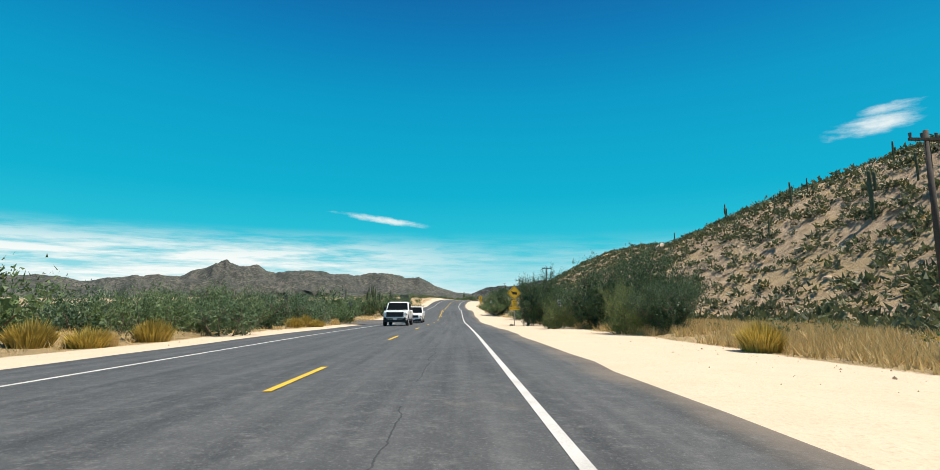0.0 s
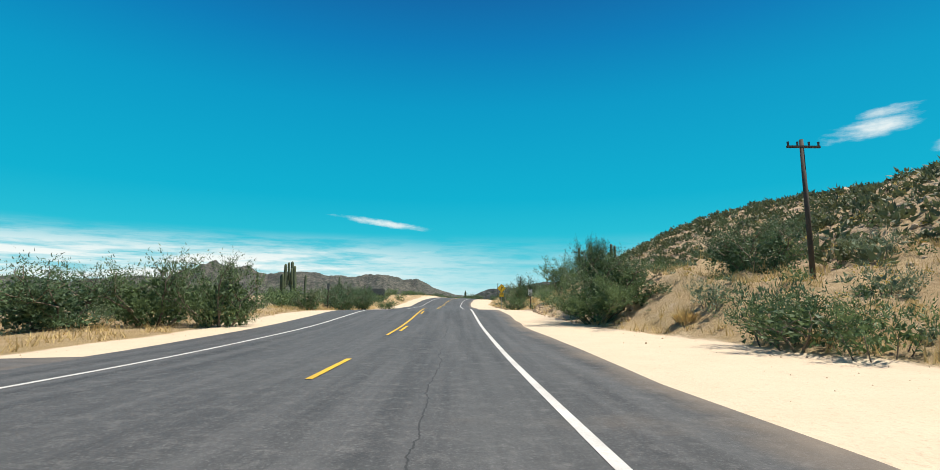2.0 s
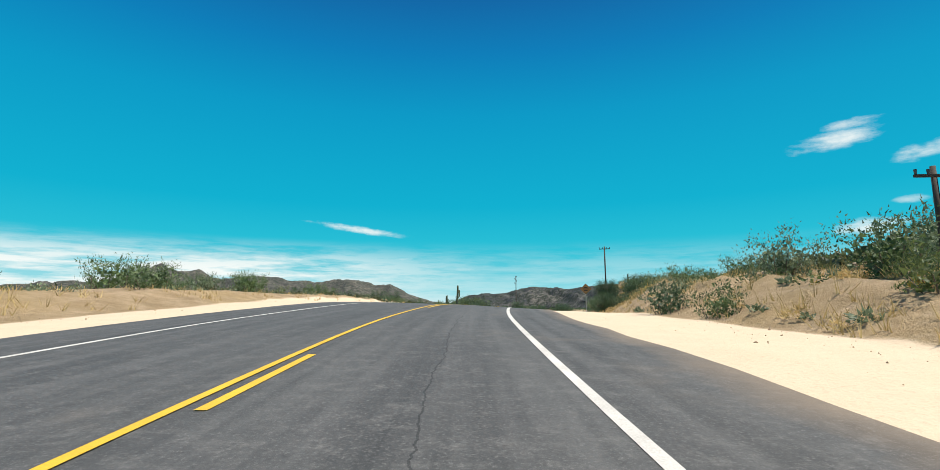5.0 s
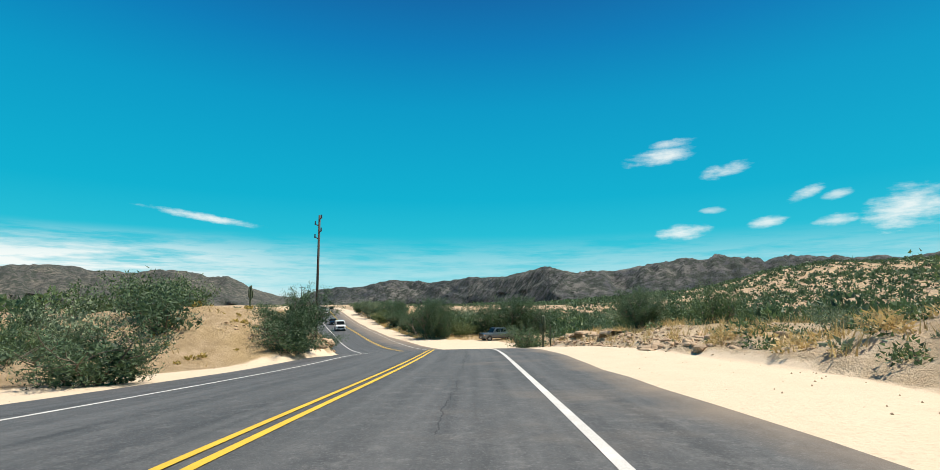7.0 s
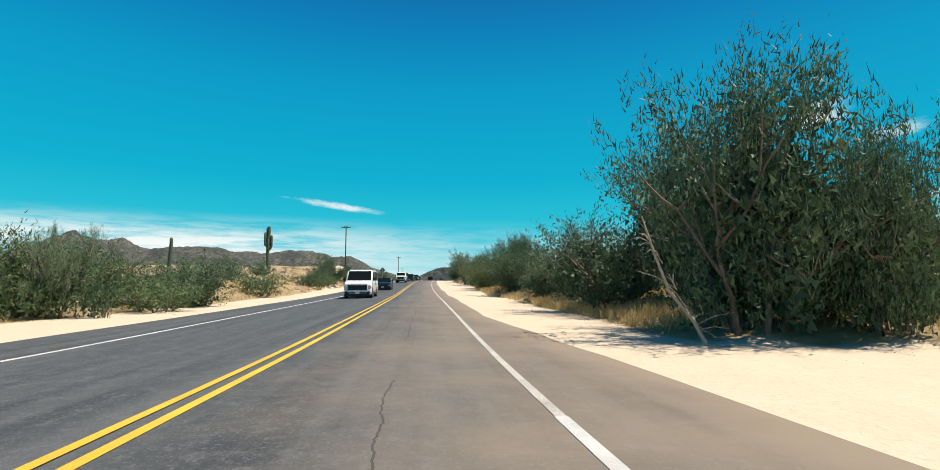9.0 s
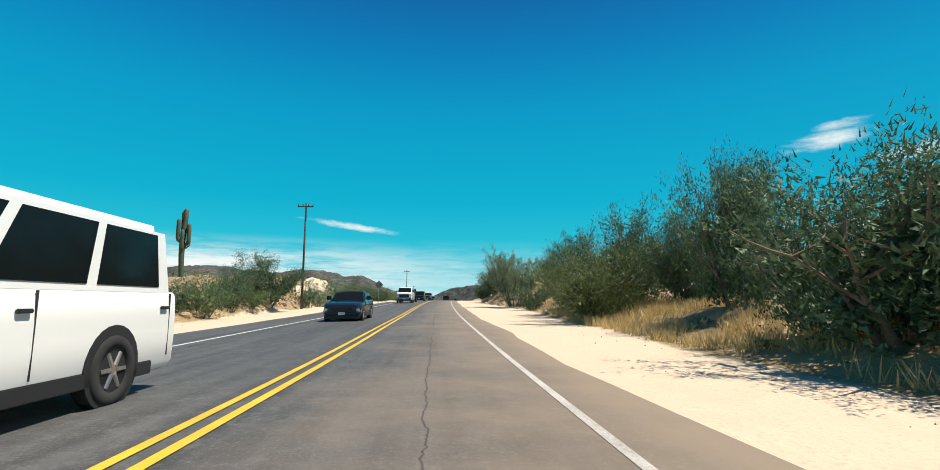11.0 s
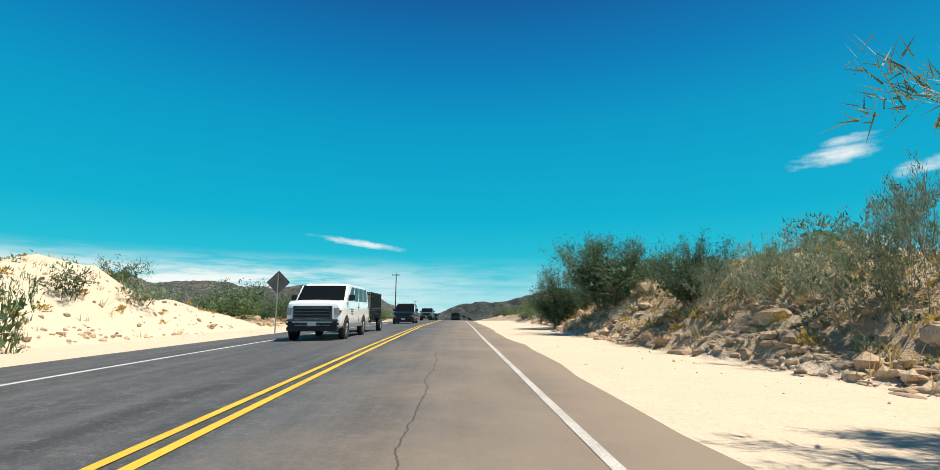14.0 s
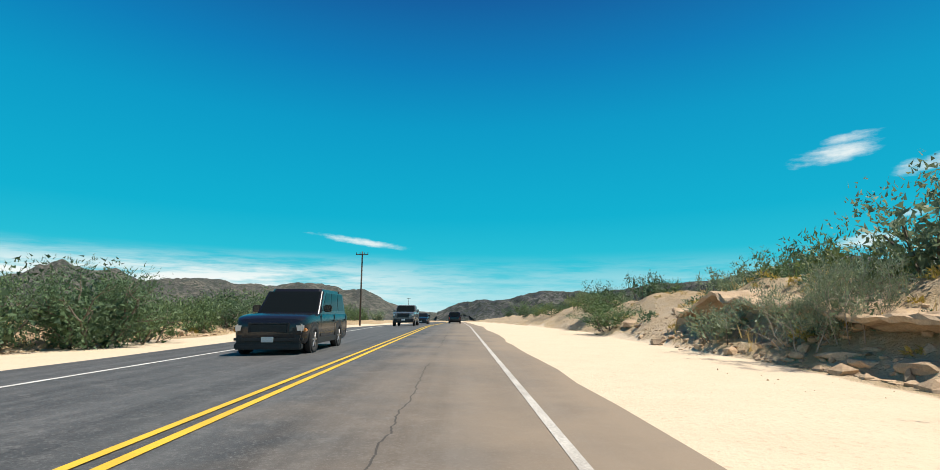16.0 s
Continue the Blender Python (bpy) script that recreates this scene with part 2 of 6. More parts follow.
def leaf(name, light, dark):
    """Foliage: each leaf its own tone, thin enough to pass some light."""
    m = bpy.data.materials.new(name)
    m.use_nodes = True
    t = m.node_tree
    b = t.nodes["Principled BSDF"]
    r = t.nodes.new("ShaderNodeNewGeometry").outputs["Random Per Island"]
    o = t.nodes.new("ShaderNodeObjectInfo").outputs["Random"]
    f = calc(t, "ADD", calc(t, "MULTIPLY", r, .75), calc(t, "MULTIPLY", o, .25))
    c = blend(t, f, dark, light)
    t.links.new(c, b.inputs["Base Color"])
    b.inputs["Roughness"].default_value = .6
    thin = t.nodes.new("ShaderNodeBsdfTranslucent")
    t.links.new(c, thin.inputs[0])
    both = t.nodes.new("ShaderNodeMixShader")
    both.inputs[0].default_value = .28
    t.links.new(b.outputs[0], both.inputs[1])
    t.links.new(thin.outputs[0], both.inputs[2])
    t.links.new(both.outputs[0], t.nodes["Material Output"].inputs[0])
    return m


def plain(name, colour, rough=.4, metal=0.0, coat=0.0, spec=.5):
    m = bpy.data.materials.new(name)
    m.use_nodes = True
    b = m.node_tree.nodes["Principled BSDF"]
    b.inputs["Base Color"].default_value = (*colour, 1)
    b.inputs["Roughness"].default_value, b.inputs["Metallic"].default_value = rough, metal
    b.inputs["Coat Weight"].default_value, b.inputs["Specular IOR Level"].default_value = coat, spec
    return m


def ground_material():
    """Bleached sand beside the road, stony brown dirt and dry litter beyond it."""
    m = bpy.data.materials.new("desert_ground")
    m.use_nodes = True
    t = m.node_tree
    b = t.nodes["Principled BSDF"]
    pos = t.nodes.new("ShaderNodeTexCoord").outputs["Object"]
    sand = node(t, "ShaderNodeAttribute", attribute_name="sand").outputs["Fac"]
    straw = node(t, "ShaderNodeAttribute", attribute_name="straw").outputs["Fac"]
    big, mid, small = fuzz(t, pos, .16, 4), fuzz(t, pos, 1.1, 5, .65), fuzz(t, pos, 14.0, 4, .65)
    pale = blend(t, mid, (.70, .57, .42), (.60, .47, .33))
    pale = blend(t, node(t, "ShaderNodeMapRange", (small, .55, .72, 0.0, .45)).outputs[0], pale, (.36, .26, .17))
    dirt = blend(t, node(t, "ShaderNodeMapRange", (mid, .35, .65, 0.0, 1.0)).outputs[0], (.60, .44, .285), (.33, .23, .145))
    dirt = blend(t, node(t, "ShaderNodeMapRange", (small, .55, .7, 0.0, .5)).outputs[0], dirt, (.50, .40, .29))
    dry = blend(t, small, (.62, .45, .21), (.42, .29, .13))
    far = blend(t, node(t, "ShaderNodeMapRange", (big, .45, .62, 0.0, .45)).outputs[0], dirt, dry)
    far = blend(t, calc(t, "MULTIPLY", straw, node(t, "ShaderNodeMapRange", (mid, .3, .55, .3, 1.0)).outputs[0]), far, dry)
    edge = node(t, "ShaderNodeMapRange", (calc(t, "ADD", sand, calc(t, "MULTIPLY", calc(t, "SUBTRACT", mid, .5), .9)), .3, .7, 0.0, 1.0)).outputs[0]
    t.links.new(blend(t, edge, far, pale), b.inputs["Base Color"])
    b.inputs["Roughness"].default_value = .95
    n = t.nodes.new("ShaderNodeBump")
    n.inputs["Strength"].default_value = .9
    t.links.new(calc(t, "ADD", .03, calc(t, "MULTIPLY", calc(t, "SUBTRACT", 1.0, edge), .22)), n.inputs["Distance"])
    rough = fuzz(t, pos, 3.5, 6, .75)
    t.links.new(calc(t, "ADD", calc(t, "MULTIPLY", small, .4), calc(t, "ADD", mid, rough)), n.inputs["Height"])
    t.links.new(n.outputs[0], b.inputs["Normal"])
    return m


def asphalt_material():
    """Worn asphalt with pale wheel tracks, a wandering crack, oil, and blown dust mixed with painted glare."""
    m = bpy.data.materials.new("worn_asphalt")
    m.use_nodes = True
    t = m.node_tree
    b = t.nodes["Principled BSDF"]
    lane = node(t, "ShaderNodeAttribute", attribute_name="lane").outputs["Vector"]
    part3 = node(t, "ShaderNodeSeparateXYZ", (lane,))
    u, s = part3.outputs[0], part3.outputs[1]
    drawn = node(t, "ShaderNodeCombineXYZ", (calc(t, "MULTIPLY", u, 2.2), calc(t, "MULTIPLY", s, .06), 0.0)).outputs[0]
    pos = t.nodes.new("ShaderNodeTexCoord").outputs["Object"]
    streak, grit, patch = fuzz(t, drawn, 1.0, 5, .6), fuzz(t, pos, 30.0, 5, .85), fuzz(t, pos, .5, 4, .6)
    c = blend(t, node(t, "ShaderNodeMapRange", (streak, .35, .65, 0.0, 1.0)).outputs[0], (.093, .093, .093), (.037, .038, .039))
    c = blend(t, node(t, "ShaderNodeMapRange", (patch, .4, .7, 0.0, .5)).outputs[0], c, (.084, .083, .082))
    blot = fuzz(t, pos, 3.2, 8, .85)
    c = blend(t, node(t, "ShaderNodeMapRange", (blot, .51, .64, 0.0, .75)).outputs[0], c, (.135, .132, .128))
    c = blend(t, node(t, "ShaderNodeMapRange", (blot, .46, .32, 0.0, .6)).outputs[0], c, (.036, .037, .039))
    c = blend(t, node(t, "ShaderNodeMapRange", (grit, .54, .70, 0.0, .85)).outputs[0], c, (.205, .20, .195))
    c = blend(t, node(t, "ShaderNodeMapRange", (grit, .44, .3, 0.0, .6)).outputs[0], c, (.02, .02, .021))
    # one brown tone for blown dust and for glare painted on the right lane
    dust = node(t, "ShaderNodeAttribute", attribute_name="dust").outputs["Fac"]
    d = node(t, "ShaderNodeMapRange", (calc(t, "ADD", dust, calc(t, "MULTIPLY", calc(t, "SUBTRACT", patch, .5), .8)), .15, .95, 0.0, .85)).outputs[0]
    c = blend(t, d, c, (.30, .225, .155))
    bend = fuzz(t, node(t, "ShaderNodeCombineXYZ", (0.0, calc(t, "MULTIPLY", s, .35), 0.0)).outputs[0], 1.0, 6, .7)
    off = calc(t, "ABSOLUTE", calc(t, "SUBTRACT", calc(t, "SUBTRACT", u, 1.95), calc(t, "MULTIPLY", calc(t, "SUBTRACT", bend, .5), .5)))
    broken = fuzz(t, node(t, "ShaderNodeCombineXYZ", (0.0, calc(t, "MULTIPLY", s, .11), 3.0)).outputs[0], 1.0, 2)
    crack = calc(t, "MULTIPLY", calc(t, "LESS_THAN", off, .010), calc(t, "GREATER_THAN", broken, .47))
    c = blend(t, calc(t, "MULTIPLY", crack, .6), c, (.012, .012, .012))
    t.links.new(c, b.inputs["Base Color"])
    b.inputs["Roughness"].default_value = .78
    n = t.nodes.new("ShaderNodeBump")
    n.inputs["Strength"].default_value, n.inputs["Distance"].default_value = .5, .008
    t.links.new(grit, n.inputs["Height"])
    t.links.new(n.outputs[0], b.inputs["Normal"])
    return m


def slope_material(name, rock, pale, green):
    """A far slope: stony ground speckled with scrub, bare on its ribs."""
    m = bpy.data.materials.new(name)
    m.use_nodes = True
    t = m.node_tree
    b = t.nodes["Principled BSDF"]
    pos = t.nodes.new("ShaderNodeTexCoord").outputs["Object"]
    c = blend(t, node(t, "ShaderNodeMapRange", (fuzz(t, pos, .02, 6, .65), .4, .62, 0.0, 1.0)).outputs[0], rock, pale)
    spots = node(t, "ShaderNodeMapRange", (fuzz(t, pos, .13, 5, .75), .44, .54, 0.0, .9)).outputs[0]
    t.links.new(blend(t, spots, c, green), b.inputs["Base Color"])
    b.inputs["Roughness"].default_value = .95
    n = t.nodes.new("ShaderNodeBump")
    n.inputs["Strength"].default_value, n.inputs["Distance"].default_value = 1.0, 6.0
    t.links.new(fuzz(t, pos, .06, 7, .7), n.inputs["Height"])
    t.links.new(n.outputs[0], b.inputs["Normal"])
    return m


GROUND = ground_material()
ASPHALT = asphalt_material()
WHITE_LINE = surface("white_road_paint", (.72, .70, .66), (.42, .40, .37), 1.5, 60, .7, .2, .004)
WORN_LINE = surface("faded_road_paint", (.66, .62, .56), (.27, .24, .21), 1.2, 45, .75, .2, .004, stains=.45)
YELLOW_LINE = surface("yellow_road_paint", (.78, .50, .03), (.52, .32, .03), 1.5, 60, .7, .2, .004)
RANGE_WEST = slope_material("scrubby_mountain", (.078, .075, .068), (.165, .145, .12), (.026, .036, .026))
RANGE_EAST = slope_material("bouldery_mountain", (.034, .04, .05), (.15, .14, .125), (.018, .028, .018))
BARK = surface("grey_brown_bark", (.20, .16, .12), (.10, .08, .06), 3, 30, .9, .5)
GREEN_BARK = surface("green_brown_bark", (.15, .16, .09), (.08, .08, .05), 3, 30, .85, .4)
BARE_TWIG = surface("bleached_dead_wood", (.42, .37, .31), (.24, .20, .16), 3, 30, .9, .4)
LEAF_OLIVE = leaf("olive_foliage", (.18, .262, .098), (.034, .068, .030))
LEAF_DARK = leaf("dark_foliage", (.138, .222, .100), (.022, .047, .027))
LEAF_YELLOW = leaf("yellow_green_foliage", (.25, .30, .095), (.05, .08, .03))
LEAF_GREY = leaf("grey_green_foliage", (.31, .38, .225), (.075, .11, .065))
LEAF_SCRUB = leaf("dull_olive_scrub", (.165, .19, .085), (.04, .055, .028))
STRAW = leaf("dry_straw", (.72, .54, .25), (.42, .30, .12))
GOLD = leaf("golden_dry_stems", (.62, .45, .09), (.26, .20, .05))
CACTUS = surface("saguaro_skin", (.095, .125, .065), (.045, .06, .035), 2, 20, .7, .4)
ROCK = surface("desert_rock", (.57, .42, .275), (.29, .195, .12), 1.5, 18, .9, .6, .03, per_island=.5)
PALE_ROCK = surface("pale_hill_rock", (.60, .47, .34), (.36, .26, .18), 1.5, 18, .9, .6, .03, per_island=.5)
POLE_WOOD = surface("tarred_pole_wood", (.088, .068, .054), (.042, .033, .027), 2, 30, .85, .4)
STEEL = surface("galvanised_steel", (.42, .43, .43), (.28, .28, .28), 4, 40, .45, .15, metal=.8)

# ---- mesh helpers ----
def mesh_of(name, verts, faces, material, flat=False):
    """A mesh from arrays: verts (n, 3), faces (m, 3) or (m, 4)."""
    verts, faces = np.asarray(verts, np.float32), np.asarray(faces, np.int32)
    me = bpy.data.meshes.new(name)
    k = faces.shape[1]
    me.vertices.add(len(verts))
    me.vertices.foreach_set("co", verts.ravel())
    me.loops.add(faces.size)
    me.loops.foreach_set("vertex_index", faces.ravel())
    me.polygons.add(len(faces))
    me.polygons.foreach_set("loop_start", np.arange(0, faces.size, k, dtype=np.int32))
    me.polygons.foreach_set("use_smooth", np.full(len(faces), not flat))
    me.update(calc_edges=True)
    me.validate()
    me.materials.append(material)
    return me


def thing(name, label, category, group="", kind=""):
    return tagged(new(name), label, category, group, kind)


def under(name, me, parent, label=""):
    ob = new(name, me)
    ob.parent = parent
    return tagged(ob, label)


def part(name, bm, material, parent, label="", smooth_faces=False):
    """Links a bmesh as one mesh object under a thing or a part."""
    me = bpy.data.meshes.new(name)
    for f in bm.faces:
        f.smooth = smooth_faces
    bm.to_mesh(me)
    bm.free()
    me.materials.append(material)
    return under(name, me, parent, label)


def box(bm, lo, hi, bevel=0.0):
    """A box from corner to corner, with rounded edges."""
    c = [(a + b) / 2 for a, b in zip(lo, hi)]
    d = [abs(b - a) for a, b in zip(lo, hi)]
    made = bmesh.ops.create_cube(bm, size=1, matrix=Matrix.Translation(c) @ Matrix.Diagonal((*d, 1)))
    if bevel:
        edges = list({e for v in made["verts"] for e in v.link_edges})
        bmesh.ops.bevel(bm, geom=edges, offset=bevel, segments=2, affect="EDGES", clamp_overlap=True)
    return bm


def rod(bm, a, b, ra, rb=None, sides=8):
    """A round bar from a to b."""
    a, b = Vector(a), Vector(b)
    rb = ra if rb is None else rb
    m = Matrix.Translation((a + b) / 2) @ (b - a).to_track_quat("Z", "Y").to_matrix().to_4x4()
    bmesh.ops.create_cone(bm, cap_ends=True, segments=sides, radius1=ra, radius2=rb, depth=(b - a).length, matrix=m)
    return bm


def tubes(paths, sides=5):
    """Tapered limbs: paths of rows (x, y, z, radius), as verts and quads."""
    vs, fs, n = [], [], 0
    ang = np.arange(sides) * 2 * np.pi / sides
    for p in paths:
        p = np.asarray(p, float)
        d = np.gradient(p[:, :3], axis=0)
        d /= np.linalg.norm(d, axis=1)[:, None] + 1e-9
        ref = np.where(abs(d[:, 2:3]) > .9, [[1.0, 0, 0]], [[0, 0, 1.0]])
        e1 = np.cross(d, ref)
        e1 /= np.linalg.norm(e1, axis=1)[:, None] + 1e-9
        e2 = np.cross(d, e1)
        ring = p[:, None, :3] + p[:, None, 3:4] * (np.cos(ang)[None, :, None] * e1[:, None] + np.sin(ang)[None, :, None] * e2[:, None])
        vs.append(ring.reshape(-1, 3))
        i = np.arange(len(p) - 1)[:, None] * sides + np.arange(sides)[None] + n
        j = np.arange(len(p) - 1)[:, None] * sides + (np.arange(sides)[None] + 1) % sides + n
        fs.append(np.stack([i, j, j + sides, i + sides], -1).reshape(-1, 4))
        n += len(p) * sides
    return np.concatenate(vs), np.concatenate(fs)


def strips(lo, hi, near, step, grow):
    a = [float(v) for v in np.arange(near[0], near[1] + .01, step)]
    d = step
    while a[-1] < hi:
        d *= grow
        a.append(a[-1] + d)
    d = step
    while a[0] > lo:
        d *= grow
        a.insert(0, a[0] - d)
    return np.array(a)


GS = strips(-300, 2300, (-14, 500), 1.35, 1.1)
GU = np.concatenate([-strips(16, 2600, (16, 16), 1.0, 1.09)[::-1][:-1], np.arange(-16, -8, .4), np.arange(-8, 7, .75), np.arange(7, 14, .25), np.arange(14, 20.1, .5), strips(20.5, 2600, (20.5, 20.5), .8, 1.09)])
gs, gu = np.meshgrid(GS, GU, indexing="ij")
gx, gy = plan(gs, gu)
gz = land(gs, gu)
rows_n, cols_n = gs.shape
cell = (np.arange(rows_n - 1)[:, None] * cols_n + np.arange(cols_n - 1)[None]).ravel()
me = mesh_of("ground", np.stack([gx, gy, gz], -1).reshape(-1, 3), np.stack([cell, cell + 1, cell + cols_n + 1, cell + cols_n], -1), GROUND)
edge_of = np.where(gu > 0, knots(SAND_R, gs), knots(SAND_L, gs)) + .6 * wobble(gs, gu, 4, 2)
layer = me.attributes.new("sand", "FLOAT", "POINT")
SANDY_UP = [(-60, 0), (200, 0), (208, 2.5), (250, 2.5), (262, 0), (408, 0), (414, 7), (434, 7), (442, 0), (900, 0)]
edge_of = edge_of + np.where(gu < 0, knots(SANDY_UP, gs), 0)
OCHRE_R = [(-60, 0), (70, 0), (84, .4), (106, .4), (118, .1), (200, .1), (215, .3), (262, .45), (292, .4), (300, .2), (375, .3), (400, .42), (470, .42), (900, .3)]
bare_bank = np.where(gu > 0, knots(OCHRE_R, gs), 0) * ease(22, 12, gu)
layer.data.foreach_set("value", np.maximum(ease(.7, -.5, abs(gu) - edge_of), bare_bank).astype(np.float32).ravel())
STRAW_ALONG = [(-60, .9), (40, 1), (60, .8), (95, .5), (120, 1), (150, .8), (200, .3), (260, .3), (300, .6), (330, .8), (385, .9), (400, .5), (440, .2), (900, .2)]
layer = me.attributes.new("straw", "FLOAT", "POINT")
layer.data.foreach_set("value", (knots(STRAW_ALONG, gs) * ease(24, 12, abs(gu))).astype(np.float32).ravel())
ground = tagged(new("ground", me), "pale roadside sand and stony brown desert floor", "ground", kind="structure")

# ---- the road and its painted lines ----
RS = np.concatenate([np.arange(-60, 520, 2.0), np.arange(520, 1200, 8.0)])
rs, rw = np.meshgrid(RS, np.linspace(0, 1, 15), indexing="ij")
right_edge = knots(EDGE_R, rs) + .16 * wobble(rs, rs * 0, 3.1, 4) + .08 * wobble(rs, rs * 0, .9, 2)
left_edge = -EDGE_L + .12 * wobble(rs, rs * 0, 3.7, 8)
ru = left_edge + (right_edge - left_edge) * rw
rx, ry = plan(rs, ru)
n_r, n_c = rs.shape
cell = (np.arange(n_r - 1)[:, None] * n_c + np.arange(n_c - 1)[None]).ravel()
me = mesh_of("road", np.stack([rx, ry, road_z(rs, ru)], -1).reshape(-1, 3), np.stack([cell, cell + 1, cell + n_c + 1, cell + n_c], -1), ASPHALT)
layer = me.attributes.new("lane", "FLOAT_VECTOR", "POINT")
layer.data.foreach_set("vector", np.stack([ru, rs, rs * 0], -1).astype(np.float32).ravel())
# stronger past the curve: dust, plus road glare painted into the colour
DUST_GLARE_ALONG = [(-60, .05), (180, .05), (300, .12), (330, .45), (520, .55), (1200, .5)]
layer = me.attributes.new("dust", "FLOAT", "POINT")
dusty = knots(DUST_GLARE_ALONG, rs)
layer.data.foreach_set("value", np.clip(dusty * ease(-1.5, 4.5, ru) * 1.6 + .5 * ease(.7, 0, right_edge - ru), 0, 1).astype(np.float32).ravel())
road = tagged(new("road", me), "two-lane worn grey asphalt road with dusty edges", "road", kind="structure")


def painted(name, u, lo, hi, material, label, width=.13):
    s = np.linspace(lo, hi, max(2, int((hi - lo) / 2) + 1))
    p, q = plan(s, s * 0 + u - width / 2), plan(s, s * 0 + u + width / 2)
    z0, z1 = road_z(s, u - width / 2) + .005, road_z(s, u + width / 2) + .005
    v = np.concatenate([np.stack([p[0], p[1], z0], -1), np.stack([q[0], q[1], z1], -1)])
    n = len(s)
    i = np.arange(n - 1)
    return tagged(new(name, mesh_of(name, v, np.stack([i, i + n, i + n + 1, i + 1], -1), material)), label, "road marking", kind="structure")


painted("edge_line_right", 3.53, -60, 326, WHITE_LINE, "white edge line on the asphalt", .13)
painted("edge_line_right", 3.53, 326, 700, WORN_LINE, "thin faded white edge line on dusty asphalt", .11)
painted("edge_line_left", -4.5, -60, 58, WHITE_LINE, "worn white edge line on the asphalt", .14)
painted("edge_line_left", -4.5, 66, 700, WHITE_LINE, "worn white edge line on the asphalt", .14)
for k in range(-4, 6):
    painted("centre_dash", 0, 7 + 12.2 * k, 10 + 12.2 * k, YELLOW_LINE, "yellow painted centre dash on the asphalt", .12)
painted("centre_line", -.13, 78, 195, YELLOW_LINE, "solid yellow centre line on the asphalt", .11)
for k in range(9):
    painted("centre_dash", .12, 80 + 12.2 * k, 83 + 12.2 * k, YELLOW_LINE, "yellow painted centre dash on the asphalt", .11)
for u in (-.13, .13):
    painted("centre_line", u, 195, 700, YELLOW_LINE, "double solid yellow centre line on the asphalt", .11)


# ---- the far mountains ----
def range_of(name, label, ridge, distance, depth, material, seed, base=-14.0, at=(0, 0), rough=.6, eye=0.0):
    """A range whose crest stands at degrees of direction and height, with ribs and gullies running down to its foot."""
    rng = np.random.default_rng(seed)
    a = np.array(ridge, float)
    az = np.linspace(a[0, 0], a[-1, 0], 640)
    top = np.interp(az, a[:, 0], a[:, 1])
    crag = sum(np.interp(az, np.linspace(az[0], az[-1], int(k)), rng.normal(size=int(k))) * w for k, w in ((26, .10), (60, .055), (130, .035), (300, .02)))
    distance = np.interp(az, [p[0] for p in distance], [p[1] for p in distance])
    crest = distance * np.tan(np.radians(top)) * (1 + rough * crag) + eye
    f = np.linspace(-1, 1, 41)
    A, F = np.meshgrid(np.radians(az), f, indexing="ij")
    across = A * distance[:, None]
    size = distance.mean() / 1500
    ribs = (.8 - 1.5 * abs(wobble(across + 40 * size * F, F * 110 * size, 58 * size, seed))
            + .45 - .8 * abs(wobble(across + F * 60 * size, F * 90 * size, 22 * size, seed + 3)) + .22 * wobble(across - F * 40, F * 90, 9 * size, seed + 5))
    drop = np.clip(1 - abs(F), 0, 1)
    shape = drop ** 1.1 * (1 + 1.0 * ribs * (1 - drop) ** .8 * drop ** .25)
    Z = base + (crest[:, None] - base) * np.clip(shape, 0, 1.02)
    D = distance[:, None] + depth * F + depth * .2 * ribs * (1 - drop)
    v = np.stack([at[0] + D * np.sin(A), at[1] + D * np.cos(A), Z], -1).reshape(-1, 3)
    n, m = A.shape
    c = (np.arange(n - 1)[:, None] * m + np.arange(m - 1)[None]).ravel()
    return tagged(new(name, mesh_of(name, v, np.stack([c, c + m, c + m + 1, c + 1], -1), material)), label, "mountains", kind="structure")


range_of("backdrop_mountains_west", "grey-brown scrubby desert mountains under the western sky",
         [(-80, 1.0), (-60, 1.6), (-48, 1.5), (-42, 1.8), (-39.4, 2.0), (-36, 1.6), (-32.5, 2.2), (-29, 2.1), (-24.9, 3.7), (-23.3, 3.0), (-21.9, 3.3),
          (-20, 2.4), (-17, 3.0), (-14.5, 2.6), (-11.9, 2.3), (-7.9, 2.5), (-6.2, 2.1), (-4.6, 2.3), (-2.5, 1.1), (-.4, .5), (3, .2)], [(-90, 1500), (90, 1500)], 330, RANGE_WEST, 3)
range_of("backdrop_mountains_east", "blue-grey bouldery mountains beyond the scrub",
         [(1, .5), (3.2, 1.5), (7, 1.7), (11.4, 2.5), (15, 2.2), (19.6, 2.7), (24, 2.7), (28.5, 3.6), (32, 2.9), (36.3, 3.3), (41, 3.5), (46.6, 4.3),
          (50, 3.7), (53.3, 3.9), (59.4, 3.5), (66, 3.8), (80, 3)], [(0, 1100), (14, 950), (30, 520), (90, 480)], 150, RANGE_EAST, 8, at=plan(250, 0), rough=.4)


